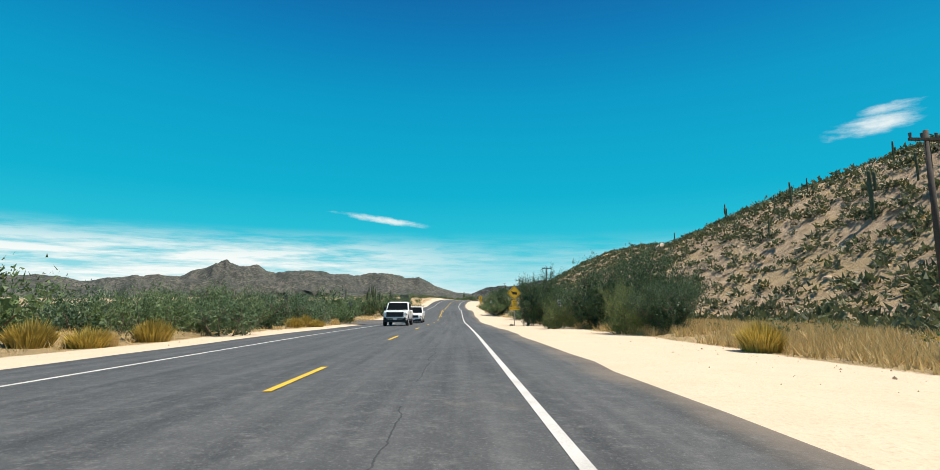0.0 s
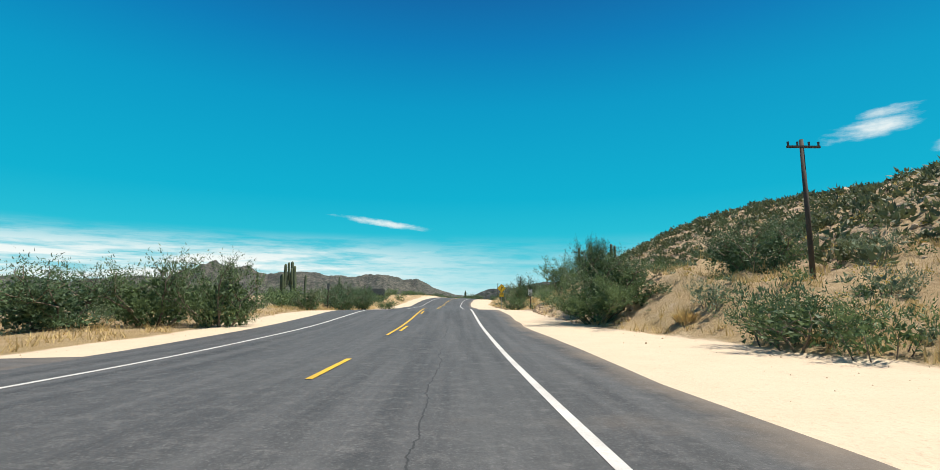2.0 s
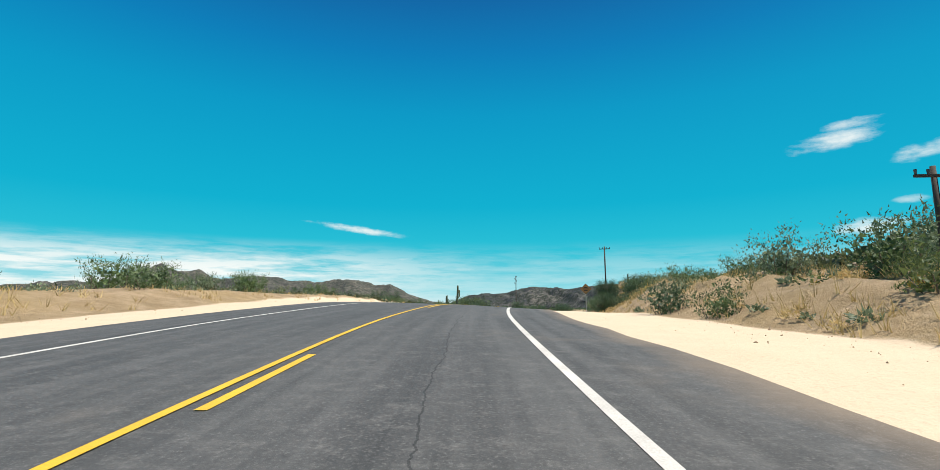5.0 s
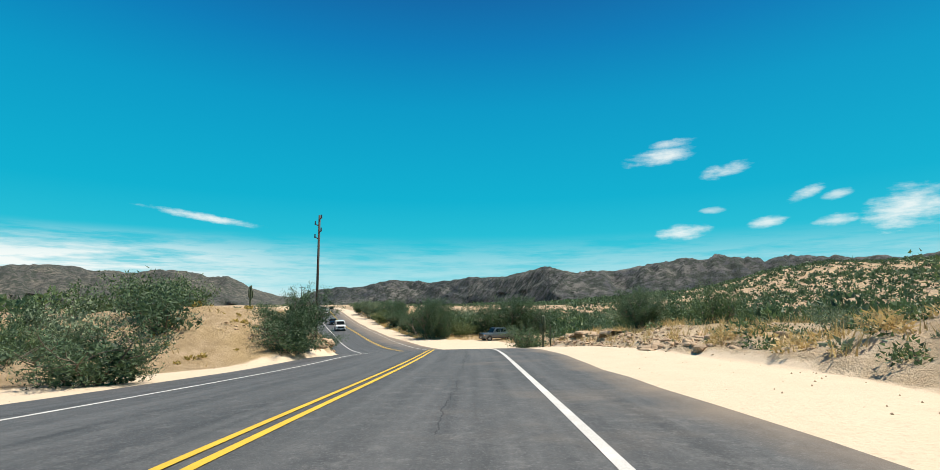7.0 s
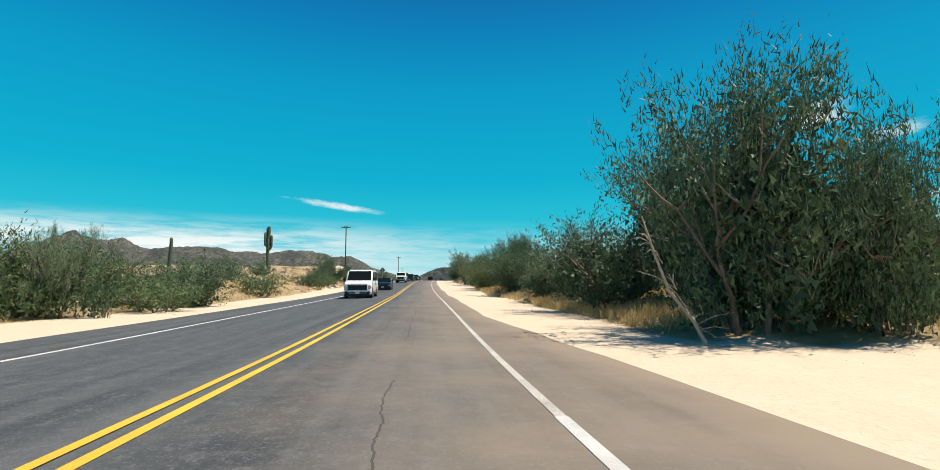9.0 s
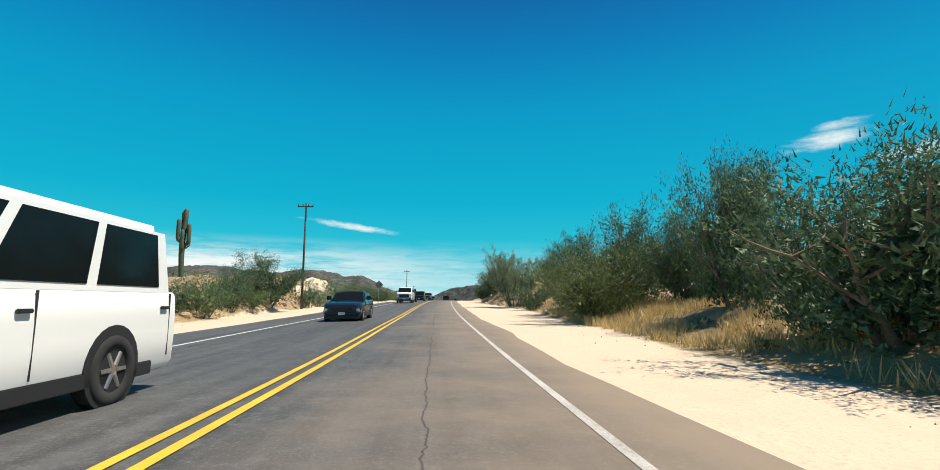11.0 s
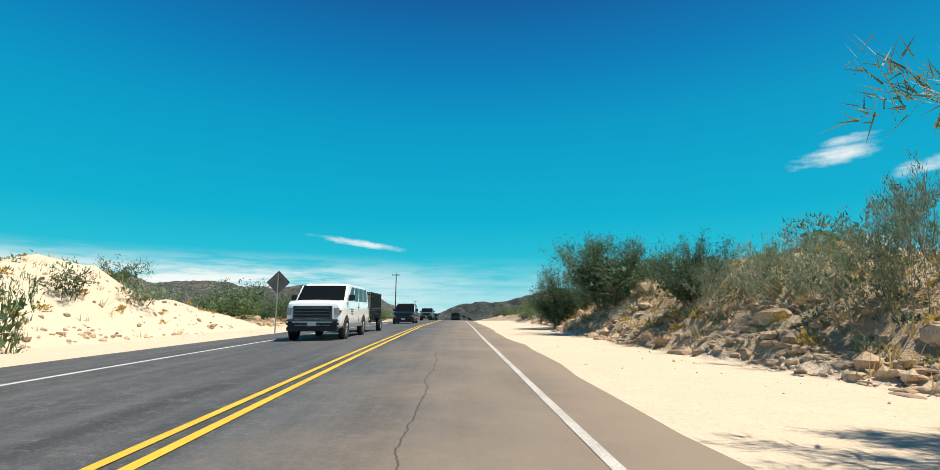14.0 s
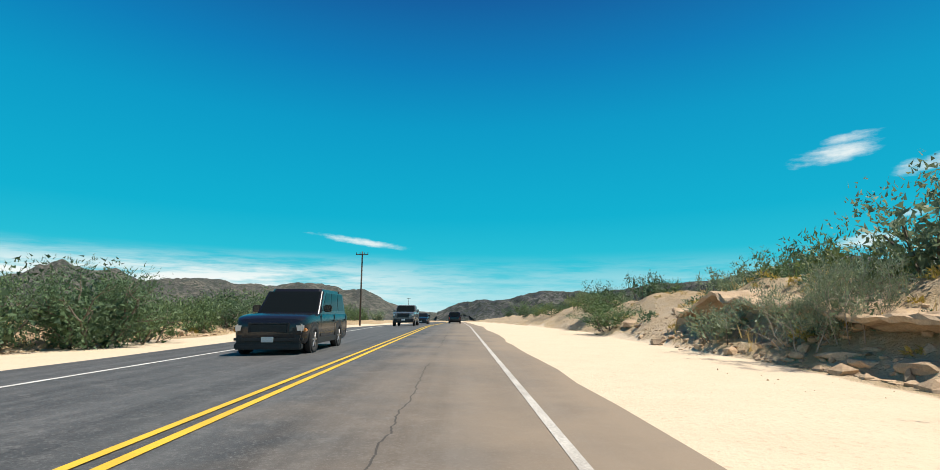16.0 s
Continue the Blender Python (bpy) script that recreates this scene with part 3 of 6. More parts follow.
# ---- plants ----
def skeleton(rng, height, spread, trunks, levels, lean=.35, first=.35):
    """Limbs that fork outwards and up. Returns paths of (x, y, z, radius) and the tips."""
    paths, tips = [], []

    def grow(at, way, length, radius, level):
        n = 5 if level == 0 else 4
        pts, p, d = [], np.array(at, float), np.array(way, float)
        for i in range(n):
            pts.append([*p, radius * (1 - .5 * i / (n - 1))])
            d = d + rng.normal(size=3) * .16 + np.array([0, 0, .05])
            d /= np.linalg.norm(d)
            p = p + d * length / (n - 1)
        paths.append(pts)
        if level >= levels - 1:
            for q in (1, 2, 3):
                tips.append(np.array(pts[q][:3]) + rng.normal(size=3) * .05)
        if level >= levels:
            return
        for k in range(int(rng.integers(2, 4)) + (level == 0)):
            start = np.array(pts[-1][:3]) if k < 2 else np.array(pts[int(rng.integers(1, n))][:3])
            out = d + rng.normal(size=3) * .75
            out[2] = abs(out[2]) * .6 + .15
            out /= np.linalg.norm(out)
            grow(start, out, length * rng.uniform(.62, .85), radius * .55, level + 1)

    for k in range(trunks):
        a = 2 * np.pi * (k + rng.random() * .6) / trunks
        way = np.array([np.cos(a) * lean, np.sin(a) * lean, 1.0])
        grow((np.cos(a) * .08 * trunks, np.sin(a) * .08 * trunks, -.15), way / np.linalg.norm(way), height * first, height * .028, 0)
    tips = np.array(tips)
    size = np.array([spread / 2 / np.percentile(abs(tips[:, 0]), 92), spread / 2 / np.percentile(abs(tips[:, 1]), 92), height * .93 / tips[:, 2].max()])
    paths = [np.array([[*(np.array(q[:3]) * size), q[3]] for q in p]) for p in paths]
    return paths, tips * size


class Kind:
    """A kind of plant or thing, built once in a few forms; each further one is a copy."""

    def __init__(self, makers):
        self.makers, self.made = makers, {}

    def put(self, form, at, turn=0.0, size=1.0, tall=1.0, lean=0.0):
        form %= len(self.makers)
        m = Matrix.Translation(at) @ Euler((radians(lean), 0, radians(turn))).to_matrix().to_4x4() @ Matrix.Diagonal((size, size, size * tall, 1))
        if form not in self.made:
            self.made[form] = self.makers[form]()
            self.made[form].matrix_basis = m
            self.made[form]["own"] = (size, size, size * tall)
            return self.made[form]
        own = self.made[form]["own"]
        return copy_thing(self.made[form], m @ Matrix.Diagonal((1 / own[0], 1 / own[1], 1 / own[2], 1)))


def sprays(rng, limbs, count, length, width, up=.35, loose=.06, wild=.5):
    """Slender leafy shoots that stand out from the given limbs, as verts and triangles."""
    a = np.array([p[i][:3] for p in limbs for i in range(len(p) - 1)])
    b = np.array([p[i + 1][:3] for p in limbs for i in range(len(p) - 1)])
    k = rng.integers(0, len(a), count)
    q = rng.random(count)[:, None]
    d = b[k] - a[k]
    d /= np.linalg.norm(d, axis=1)[:, None] + 1e-9
    at = a[k] + (b[k] - a[k]) * q + rng.normal(size=(count, 3)) * loose
    way = d * .6 + rng.normal(size=(count, 3)) * wild + np.array([0, 0, up])
    way /= np.linalg.norm(way, axis=1)[:, None]
    side = np.cross(way, rng.normal(size=(count, 3)))
    side /= np.linalg.norm(side, axis=1)[:, None] + 1e-9
    ln = (length * rng.uniform(.45, 1.35, count))[:, None]
    wd = (width * rng.uniform(.6, 1.3, count))[:, None] * .5
    v = np.stack([at - side * wd, at + side * wd, at + way * ln], 1).reshape(-1, 3)
    return v, np.arange(3 * count).reshape(-1, 3)


def plant(name, label, category, group, seed, height, spread, trunks, levels, leaf_mat, wood_mat, count, length, width, lean=.5, first=.34, up=.35, loose=.07, skirt=0, wood="trunk", limb=1.0, keep=.008, wild=.5, heart=.4):
    """A tree or shrub: forked limbs, and a crown of fine shoots along their outer ends. skirt: low boughs that reach to the ground."""
    def build():
        rng = np.random.default_rng(seed)
        ob = thing(name, label, category, group)
        paths, _ = skeleton(rng, height, spread, trunks, levels, lean, first)
        thick = [np.array(p) * np.array([1, 1, 1, limb]) for p in paths if p[0][3] > height * keep]
        v, f = tubes(thick if count > 1500 else [p[::2] for p in thick], 4 if count > 5000 else 3)
        tagged(under(wood, mesh_of(wood, v, f, wood_mat), ob), kind="stuff" if wood == "branchwork" else "")
        outer = [p for p in paths if p[0][3] < height * .010] or paths
        for _ in range(skirt):
            t, r = rng.random() * 6.283, spread * .5 * rng.random() ** .6 * .75
            base = np.array([math.cos(t) * r, math.sin(t) * r, height * .02 + height * .35 * rng.random() * (1 - r / spread)])
            out = np.array([math.cos(t + rng.normal() * .5), math.sin(t + rng.normal() * .5), rng.uniform(.3, 1.4)])
            out *= height * rng.uniform(.10, .24) / np.linalg.norm(out)
            outer.append(np.array([[*(base + out * q + np.array([0, 0, .1 * q * q])), .01] for q in (0, .5, 1)]))
        # fine shoots outside, then the fuller and the dense shaded inside of the crown
        layers = [sprays(rng, outer, count, length, width, up, loose, wild)]
        for shrink, share, longer, wider in ((.88, heart * .9, 1.0, 1.9), (.60, heart * .5, 1.2, 5.5)):
            inner = [np.array(p)[:, :3] * np.array([shrink, shrink, shrink * .92 + .08]) for p in outer]
            layers.append(sprays(rng, inner, int(count * share), length * longer, width * wider, .25, loose * 1.2, .75))
        starts = np.cumsum([0] + [len(a) for a, b in layers])
        v = np.concatenate([a for a, b in layers])
        f = np.concatenate([b + k for (a, b), k in zip(layers, starts)])
        v[:, 2] = np.maximum(v[:, 2], .02)
        under("crown", mesh_of("crown", v, f, leaf_mat, True), ob)
        return ob
    return build


PALO = Kind([plant("palo_verde_tree", "airy green palo verde tree with a low fork", "tree", "roadside trees", 11 + i, 5.0, 5.6, 5, 4, m, GREEN_BARK, n, .24, .020, .6, .30, .55, .07, skirt=16, keep=.005, limb=.75, heart=.3)
             for i, (m, n) in enumerate(((LEAF_OLIVE, 12000), (LEAF_GREY, 12000), (LEAF_GREY, 20000)))])
MESQUITE = Kind([plant("mesquite_tree", "dense green mesquite tree reaching to the sand", "tree", "roadside trees", 21 + i, 5.0, 5.4, 6, 3, m, BARK, 4400, .20, .041, .7, .34, .55, .13, skirt=150, limb=.7, heart=.65)
                 for i, m in enumerate((LEAF_DARK, LEAF_OLIVE, LEAF_DARK))])
BIG_MESQUITE = Kind([plant("mesquite_tree", "tall dense dark mesquite tree overhanging the verge", "tree", "roadside trees", 24 + i, 5.0, 5.4, 6, 4, LEAF_DARK, BARK, 9500, .16, .032, .65, .30, .55, .11, skirt=190, limb=.7, heart=.8)
                     for i in range(2)])


def scrub_tree(seed, leaf_mat, count, length, width):
    return plant("mesquite_tree", "round green mesquite in the roadside scrub", "tree", "roadside trees", seed, 5.0, 5.4, 6, 2, leaf_mat, BARK, count, length, width, .75, .40, .3, .30, skirt=90, keep=.016, limb=.7, heart=.4)


TREE_LEAVES = (LEAF_DARK, LEAF_OLIVE, LEAF_GREY, LEAF_OLIVE)
MID_TREE = Kind([scrub_tree(91 + i, m, 1300, .28, .10) for i, m in enumerate(TREE_LEAVES)])
FAR_TREE = Kind([scrub_tree(95 + i, m, 800, .44, .14) for i, m in enumerate(TREE_LEAVES)])
GOLDEN = Kind([plant("palo_verde_tree", "bushy yellow-green palo verde beside the sand", "tree", "roadside trees", 31 + i, 4.0, 5.2, 7, 3, LEAF_YELLOW, GREEN_BARK, 11000, .15, .025, .8, .34, .55, .11, skirt=170, limb=.6, heart=.42)
               for i in range(2)])
BUSH_LOOKS = ((LEAF_OLIVE, "olive green creosote bush on stony ground"), (LEAF_DARK, "dark green desert bush on stony ground"), (LEAF_GREY, "grey-green desert bush on stony ground"),
              (LEAF_OLIVE, "olive green creosote bush on stony ground"), (LEAF_YELLOW, "yellow-green desert bush on stony ground"))
CREOSOTE = Kind([plant("creosote_bush", lab, "bush", "desert bushes", 41 + i, 1.7, 2.0, 8, 2, m, BARK, 850, .15, .033, .75, .42, .6, .07, skirt=40, wood="branchwork", keep=.016, limb=.5, heart=.3)
                 for i, (m, lab) in enumerate(BUSH_LOOKS)])
TALL_BUSH = Kind([plant("creosote_bush", lab, "bush", "desert bushes", 141 + i, 3.0, 3.0, 9, 3, m, BARK, 2600, .16, .034, .7, .36, .6, .09, skirt=80, wood="branchwork", keep=.012, limb=.5, heart=.3)
                  for i, (m, lab) in enumerate(BUSH_LOOKS)])
BARE = Kind([plant("twiggy_bush", "feathery grey-green twiggy bush on the bank", "bush", "desert bushes", 61 + i, 2.6, 3.0, 9, 3, LEAF_GREY, BARE_TWIG, 5200, .16, .020, .5, .38, .5, .07, skirt=30, wood="branchwork", keep=.003, limb=.3, heart=.05)
             for i in range(2)])


def tussock(name, label, seed, blades, high, wide, mat):
    def build():
        rng = np.random.default_rng(seed)
        ob = thing(name, label, "grass clump", "roadside clumps")
        a, r = rng.random(blades) * 6.283, rng.random(blades) ** .5
        root = np.stack([np.cos(a) * r * wide * .3, np.sin(a) * r * wide * .3, r * 0 - .03], -1)
        h = high * (1 - .45 * r ** 2) * rng.uniform(.65, 1.05, blades)
        tip = np.stack([np.cos(a) * r * wide * .52, np.sin(a) * r * wide * .52, h], -1) + rng.normal(size=(blades, 3)) * .05
        side = np.stack([-np.sin(a + rng.normal(size=blades)), np.cos(a), r * 0], -1) * .012
        mid = (root + tip) / 2 + np.array([0, 0, 1]) * (.12 * high)
        v = np.stack([root - side, root + side, mid - side, mid + side, tip, tip], 1).reshape(-1, 3)
        i = np.arange(blades)[:, None] * 6
        f = np.concatenate([i + np.array([[0, 1, 3]]), i + np.array([[0, 3, 2]]), i + np.array([[2, 3, 4]])])
        under("tuft", mesh_of("tuft", v, f, mat, True), ob)
        return ob
    return build


CLUMP = Kind([tussock("brittlebush", "round golden dry brittlebush beside the sand", 71, 900, .85, 1.3, GOLD),
              tussock("brittlebush", "round golden dry brittlebush beside the sand", 72, 800, .7, 1.2, GOLD),
              tussock("dry_grass_clump", "straw-coloured dry grass clump", 73, 420, .6, .9, STRAW)])


def saguaro(seed, arms):
    """A ribbed column with upturned arms."""
    def build():
        rng = np.random.default_rng(seed)
        ob = thing("saguaro", "tall ribbed saguaro cactus with upturned arms" if arms else "single ribbed saguaro column", "cactus", "saguaros")

        def column(pts, name, parent):
            k, ribs = len(pts), 12
            sides = ribs * 2
            ang = np.arange(sides) * 2 * np.pi / sides
            wave = 1 + .09 * np.where(np.arange(sides) % 2, 1, -1)
            p = np.asarray(pts, float)
            d = np.gradient(p[:, :3], axis=0)
            d /= np.linalg.norm(d, axis=1)[:, None]
            e1 = np.cross(d, np.where(abs(d[:, 2:3]) > .75, [[0, 1.0, 0]], [[0, 0, 1.0]]))
            e1 /= np.linalg.norm(e1, axis=1)[:, None]
            e2 = np.cross(d, e1)
            v = (p[:, None, :3] + (p[:, 3:4] * wave)[:, :, None] * (np.cos(ang)[None, :, None] * e1[:, None] + np.sin(ang)[None, :, None] * e2[:, None])).reshape(-1, 3)
            i = np.arange(k - 1)[:, None] * sides + np.arange(sides)[None]
            j = np.arange(k - 1)[:, None] * sides + (np.arange(sides)[None] + 1) % sides
            return under(name, mesh_of(name, v, np.stack([i, j, j + sides, i + sides], -1).reshape(-1, 4), CACTUS), parent)

        h = 5.0
        z = np.linspace(-.2, h, 12)
        stem = [[.05 * math.sin(q), .04 * math.cos(q * 1.3), q, .145 + .035 * math.sin(min(1, max(0, q / h)) * 3)] for q in z]
        stem += [[*stem[-1][:2], h + .12, .10], [*stem[-1][:2], h + .17, .02]]
        column(stem, "stem", ob)
        for k in range(arms):
            a, z0 = 2.4 * k + rng.random() * .8, h * rng.uniform(.40, .62)
            out, up = rng.uniform(.30, .44), h * rng.uniform(.18, .36)
            pts = []
            for q in np.linspace(0, 1, 7):
                pts.append([math.cos(a) * out * math.sin(q * 1.57), math.sin(a) * out * math.sin(q * 1.57), z0 + .32 * (1 - math.cos(q * 1.57)), .10 + .02 * q])
            for q in (.3, .6, .9, 1.0):
                pts.append([pts[6][0], pts[6][1], z0 + .32 + up * q, .125 if q < .95 else .05])
            pts.append([pts[6][0], pts[6][1], z0 + .33 + up, .01])
            column(pts, "arm", ob)
        return ob
    return build


SAGUARO = Kind([saguaro(81, 3), saguaro(82, 0), saguaro(83, 5), saguaro(84, 2)])


def scrub(name, label, count, seed, s_range, u_range, size, per, mat, keep=None, fine=.4, category="scrub"):
    """Many low shrubs that nobody could count, as one spread of slender shoots fanning up from their roots."""
    rng = np.random.default_rng(seed)
    s, u = rng.uniform(*s_range, count), rng.uniform(*u_range, count)
    if keep is not None:
        ok = keep(s, u, rng)
        s, u = s[ok], u[ok]
    x, y = plan(s, u)
    z = land(s, u)
    r = size * rng.uniform(.35, 1.25, len(s))
    n = per * 3
    c = np.repeat(np.stack([x, y, z], -1), n, axis=0)
    m = len(c)
    squat = np.repeat(rng.uniform(.55, 1.0, len(s)), n)[:, None]
    rr = np.repeat(r, n)[:, None]
    d = rng.normal(size=(m, 3))
    d[:, 2] = abs(d[:, 2]) * .9
    d /= np.linalg.norm(d, axis=1)[:, None]
    at = c + d * rr * rng.uniform(.15, .8, (m, 1)) ** .7 * np.array([.8, .8, 1]) * np.concatenate([squat * 0 + 1, squat * 0 + 1, squat], 1)
    way = d + rng.normal(size=(m, 3)) * .55 + np.array([0, 0, .15])
    way /= np.linalg.norm(way, axis=1)[:, None]
    side = np.cross(way, rng.normal(size=(m, 3)))
    side /= np.linalg.norm(side, axis=1)[:, None] + 1e-9
    ln = rr * fine * rng.uniform(.6, 1.3, (m, 1))
    wd = rr * fine * .30 * rng.uniform(.6, 1.3, (m, 1))
    v = np.stack([at - side * wd, at + side * wd, at + way * ln], 1).reshape(-1, 3)
    return tagged(new(name, mesh_of(name, v, np.arange(3 * m).reshape(-1, 3), mat, True)), label, category, kind="stuff")


def off_road(s, u, rng):
    e = np.where(u > 0, knots(SAND_R, s), knots(SAND_L, s))
    return abs(u) > e + 2.5


def grass(name, label, count, seed, s_range, u_range, high, mat, weight):
    """Blades of dry grass over a stretch of verge."""
    rng = np.random.default_rng(seed)
    s, u = rng.uniform(*s_range, count), rng.uniform(*u_range, count)
    e = np.where(u > 0, knots(SAND_R, s), knots(SAND_L, s))
    ok = (abs(u) > e + .3) & (rng.random(count) < knots(weight, s)) & (wobble(s, u, 2.2, 4) > -.35)
    s, u = s[ok], u[ok]
    x, y = plan(s, u)
    root = np.stack([x, y, land(s, u) - .03], -1)
    n = 7
    root = np.repeat(root, n, axis=0) + np.concatenate([rng.normal(size=(len(s) * n, 2)) * .10, np.zeros((len(s) * n, 1))], 1)
    h = high * rng.uniform(.4, 1.1, len(root))
    tip = root + np.stack([rng.normal(size=len(root)) * .16, rng.normal(size=len(root)) * .16, h], -1)
    a = rng.random(len(root)) * 6.283
    w = np.stack([np.cos(a), np.sin(a), a * 0], -1) * .02
    v = np.stack([root - w, root + w, tip], 1).reshape(-1, 3)
    return tagged(new(name, mesh_of(name, v, np.arange(len(v)).reshape(-1, 3), mat, True)), label, "grass", kind="stuff")


scrub("hillside_scrub", "dark shrubs strewn over the stony hillside", 8600, 5, (-20, 262), (20, 66), 1.05, 10, LEAF_SCRUB, off_road, .42)
scrub("verge_scrub", "low olive shrubs behind the verge", 800, 52, (-10, 300), (11, 26), .75, 20, LEAF_OLIVE, off_road, .19)
scrub("verge_scrub", "low grey-green shrubs behind the verge", 900, 53, (-10, 470), (-30, -11), .7, 19, LEAF_GREY, off_road, .2)
scrub("verge_scrub", "dense low brush on the curve's bank", 260, 54, (216, 268), (10.5, 20), .8, 34, LEAF_OLIVE, None, .17)
scrub("verge_scrub", "dry pale brush on the curve's bank", 300, 55, (214, 268), (10, 20), .6, 28, STRAW, None, .2)
scrub("hillside_scrub", "dark shrubs strewn over the upper hillside", 1800, 51, (-20, 260), (62, 125), 1.3, 8, LEAF_SCRUB, off_road, .34)
scrub("hillside_scrub", "pale brittle shrubs strewn over the stony hillside", 4600, 6, (-20, 260), (13, 90), .5, 8, GOLD, off_road, .26)
scrub("desert_scrub", "low olive scrub over the desert floor", 3000, 7, (-20, 620), (-150, -27), 1.3, 8, LEAF_OLIVE, off_road, .34)
scrub("desert_scrub", "low dark scrub over the desert floor", 2600, 8, (266, 520), (26, 110), 1.4, 10, LEAF_DARK, off_road, .28)
scrub("desert_scrub", "dense dark mesquite thicket beyond the turnout", 750, 82, (284, 410), (27, 80), 2.3, 17, LEAF_DARK, off_road, .2)
scrub("desert_scrub", "dark scrub over the stony rise", 9000, 81, (250, 560), (85, 300), 1.9, 4, LEAF_DARK, off_road, .62)
scrub("mesquite_thicket", "dark round mesquites crowding beyond the turnout", 60, 91, (262, 346), (27, 60), 2.9, 70, LEAF_DARK, None, .2, "thicket")
scrub("mesquite_thicket", "olive round mesquites crowding beyond the turnout", 50, 92, (284, 350), (27, 48), 2.7, 70, LEAF_OLIVE, None, .2, "thicket")
scrub("mesquite_thicket", "dark mesquites over the desert floor", 60, 93, (290, 385), (46, 130), 2.8, 40, LEAF_DARK, None, .26, "thicket")
scrub("mesquite_thicket", "olive mesquites over the desert floor", 50, 94, (250, 362), (-60, -24), 2.3, 50, LEAF_OLIVE, None, .22, "thicket")
scrub("verge_scrub", "dark low scrub on the sandy rise", 420, 95, (222, 275), (-34, -13), .8, 22, LEAF_SCRUB, off_road, .22)
grass("dry_grass", "straw-coloured dry grass along the verge", 34000, 9, (-5, 460), (8, 24), .52, STRAW,
      [(-60, .9), (45, 1), (60, .7), (95, .35), (120, .9), (150, .7), (200, .2), (260, .25), (320, .5), (335, .8), (388, .8), (402, .5), (440, .15)])
grass("dry_grass", "thick golden dry grass beside the hill", 9000, 13, (4, 46), (11, 26), .5, STRAW, [(0, 1), (50, 1)])
grass("dry_grass", "thick golden dry grass below the trees", 4500, 14, (334, 394), (7.6, 14), .45, STRAW, [(300, 1), (400, 1)])
grass("dry_grass", "straw-coloured dry grass along the verge", 12000, 10, (-5, 460), (-20, -9), .38, STRAW,
      [(-60, .5), (30, .6), (60, .9), (120, .9), (160, .5), (220, .15), (330, .2), (370, .6), (390, .3), (440, .2)])

# ---- plants that stand singly: kind, form, s, u, height, width ----
PLANTS_1 = [
    ("clump", 0, 15, 11.7, 1, 1.6),
    ("golden", 0, 26.9, 11.6, 3.3, 2.9),
    ("big", 0, 25.3, 13.2, 3.1, 3.1),
    ("golden", 1, 36.2, 9.6, 2.5, 2.2),
    ("big", 1, 36.4, 13.0, 5.9, 5.4),
    ("mesquite", 1, 43.0, 12.9, 4.6, 4.4),
    ("mesquite", 1, 37.0, 17.2, 6.6, 6.6),
    ("golden", 0, 40.3, 11.9, 3.1, 2),
    ("big", 0, 45.7, 9.2, 5.4, 2.4),
    ("big", 1, 46.2, 11.0, 6.2, 3.4),
    ("big", 0, 46.6, 11.2, 3.8, 3.8),
    ("mesquite", 1, 47, 13.4, 3.4, 3.8),
    ("clump", 0, 17.2, -11.6, 1, 1.7),
    ("clump", 1, 17.5, -9.9, 0.9, 1.7),
    ("clump", 2, 18, -9.5, 0.9, 0.9),
    ("clump", 0, 20.8, -9.7, 1, 1.7),
    ("clump", 1, 43, -9.3, 0.9, 1.7),
    ("clump", 0, 41, -10.5, 0.9, 1.7),
    ("clump", 0, 43.7, -10.4, 1.1, 1.6),
    ("clump", 1, 44.5, -12.3, 1, 1.4),
    ("clump", 2, 51.8, -9.8, 1.1, 1.6),
    ("creosote", 0, 22.1, -10.6, 2.9, 2.8),
    ("creosote", 1, 25.8, -9, 2.7, 3.6),
    ("creosote", 3, 33.5, -11.6, 3.2, 3.2),
    ("creosote", 1, 31.7, -13, 3.2, 2.7),
    ("creosote", 0, 58.6, -10.5, 3.2, 3.6),
    ("creosote", 1, 49.8, -11.9, 3, 3.6),
    ("mesquite", 1, 29.5, -12.4, 3.3, 4.6),
    ("mesquite", 2, 37.5, -11.8, 3.6, 4.8),
    ("mesquite", 0, 45.5, -13.2, 3.4, 4.2),
]
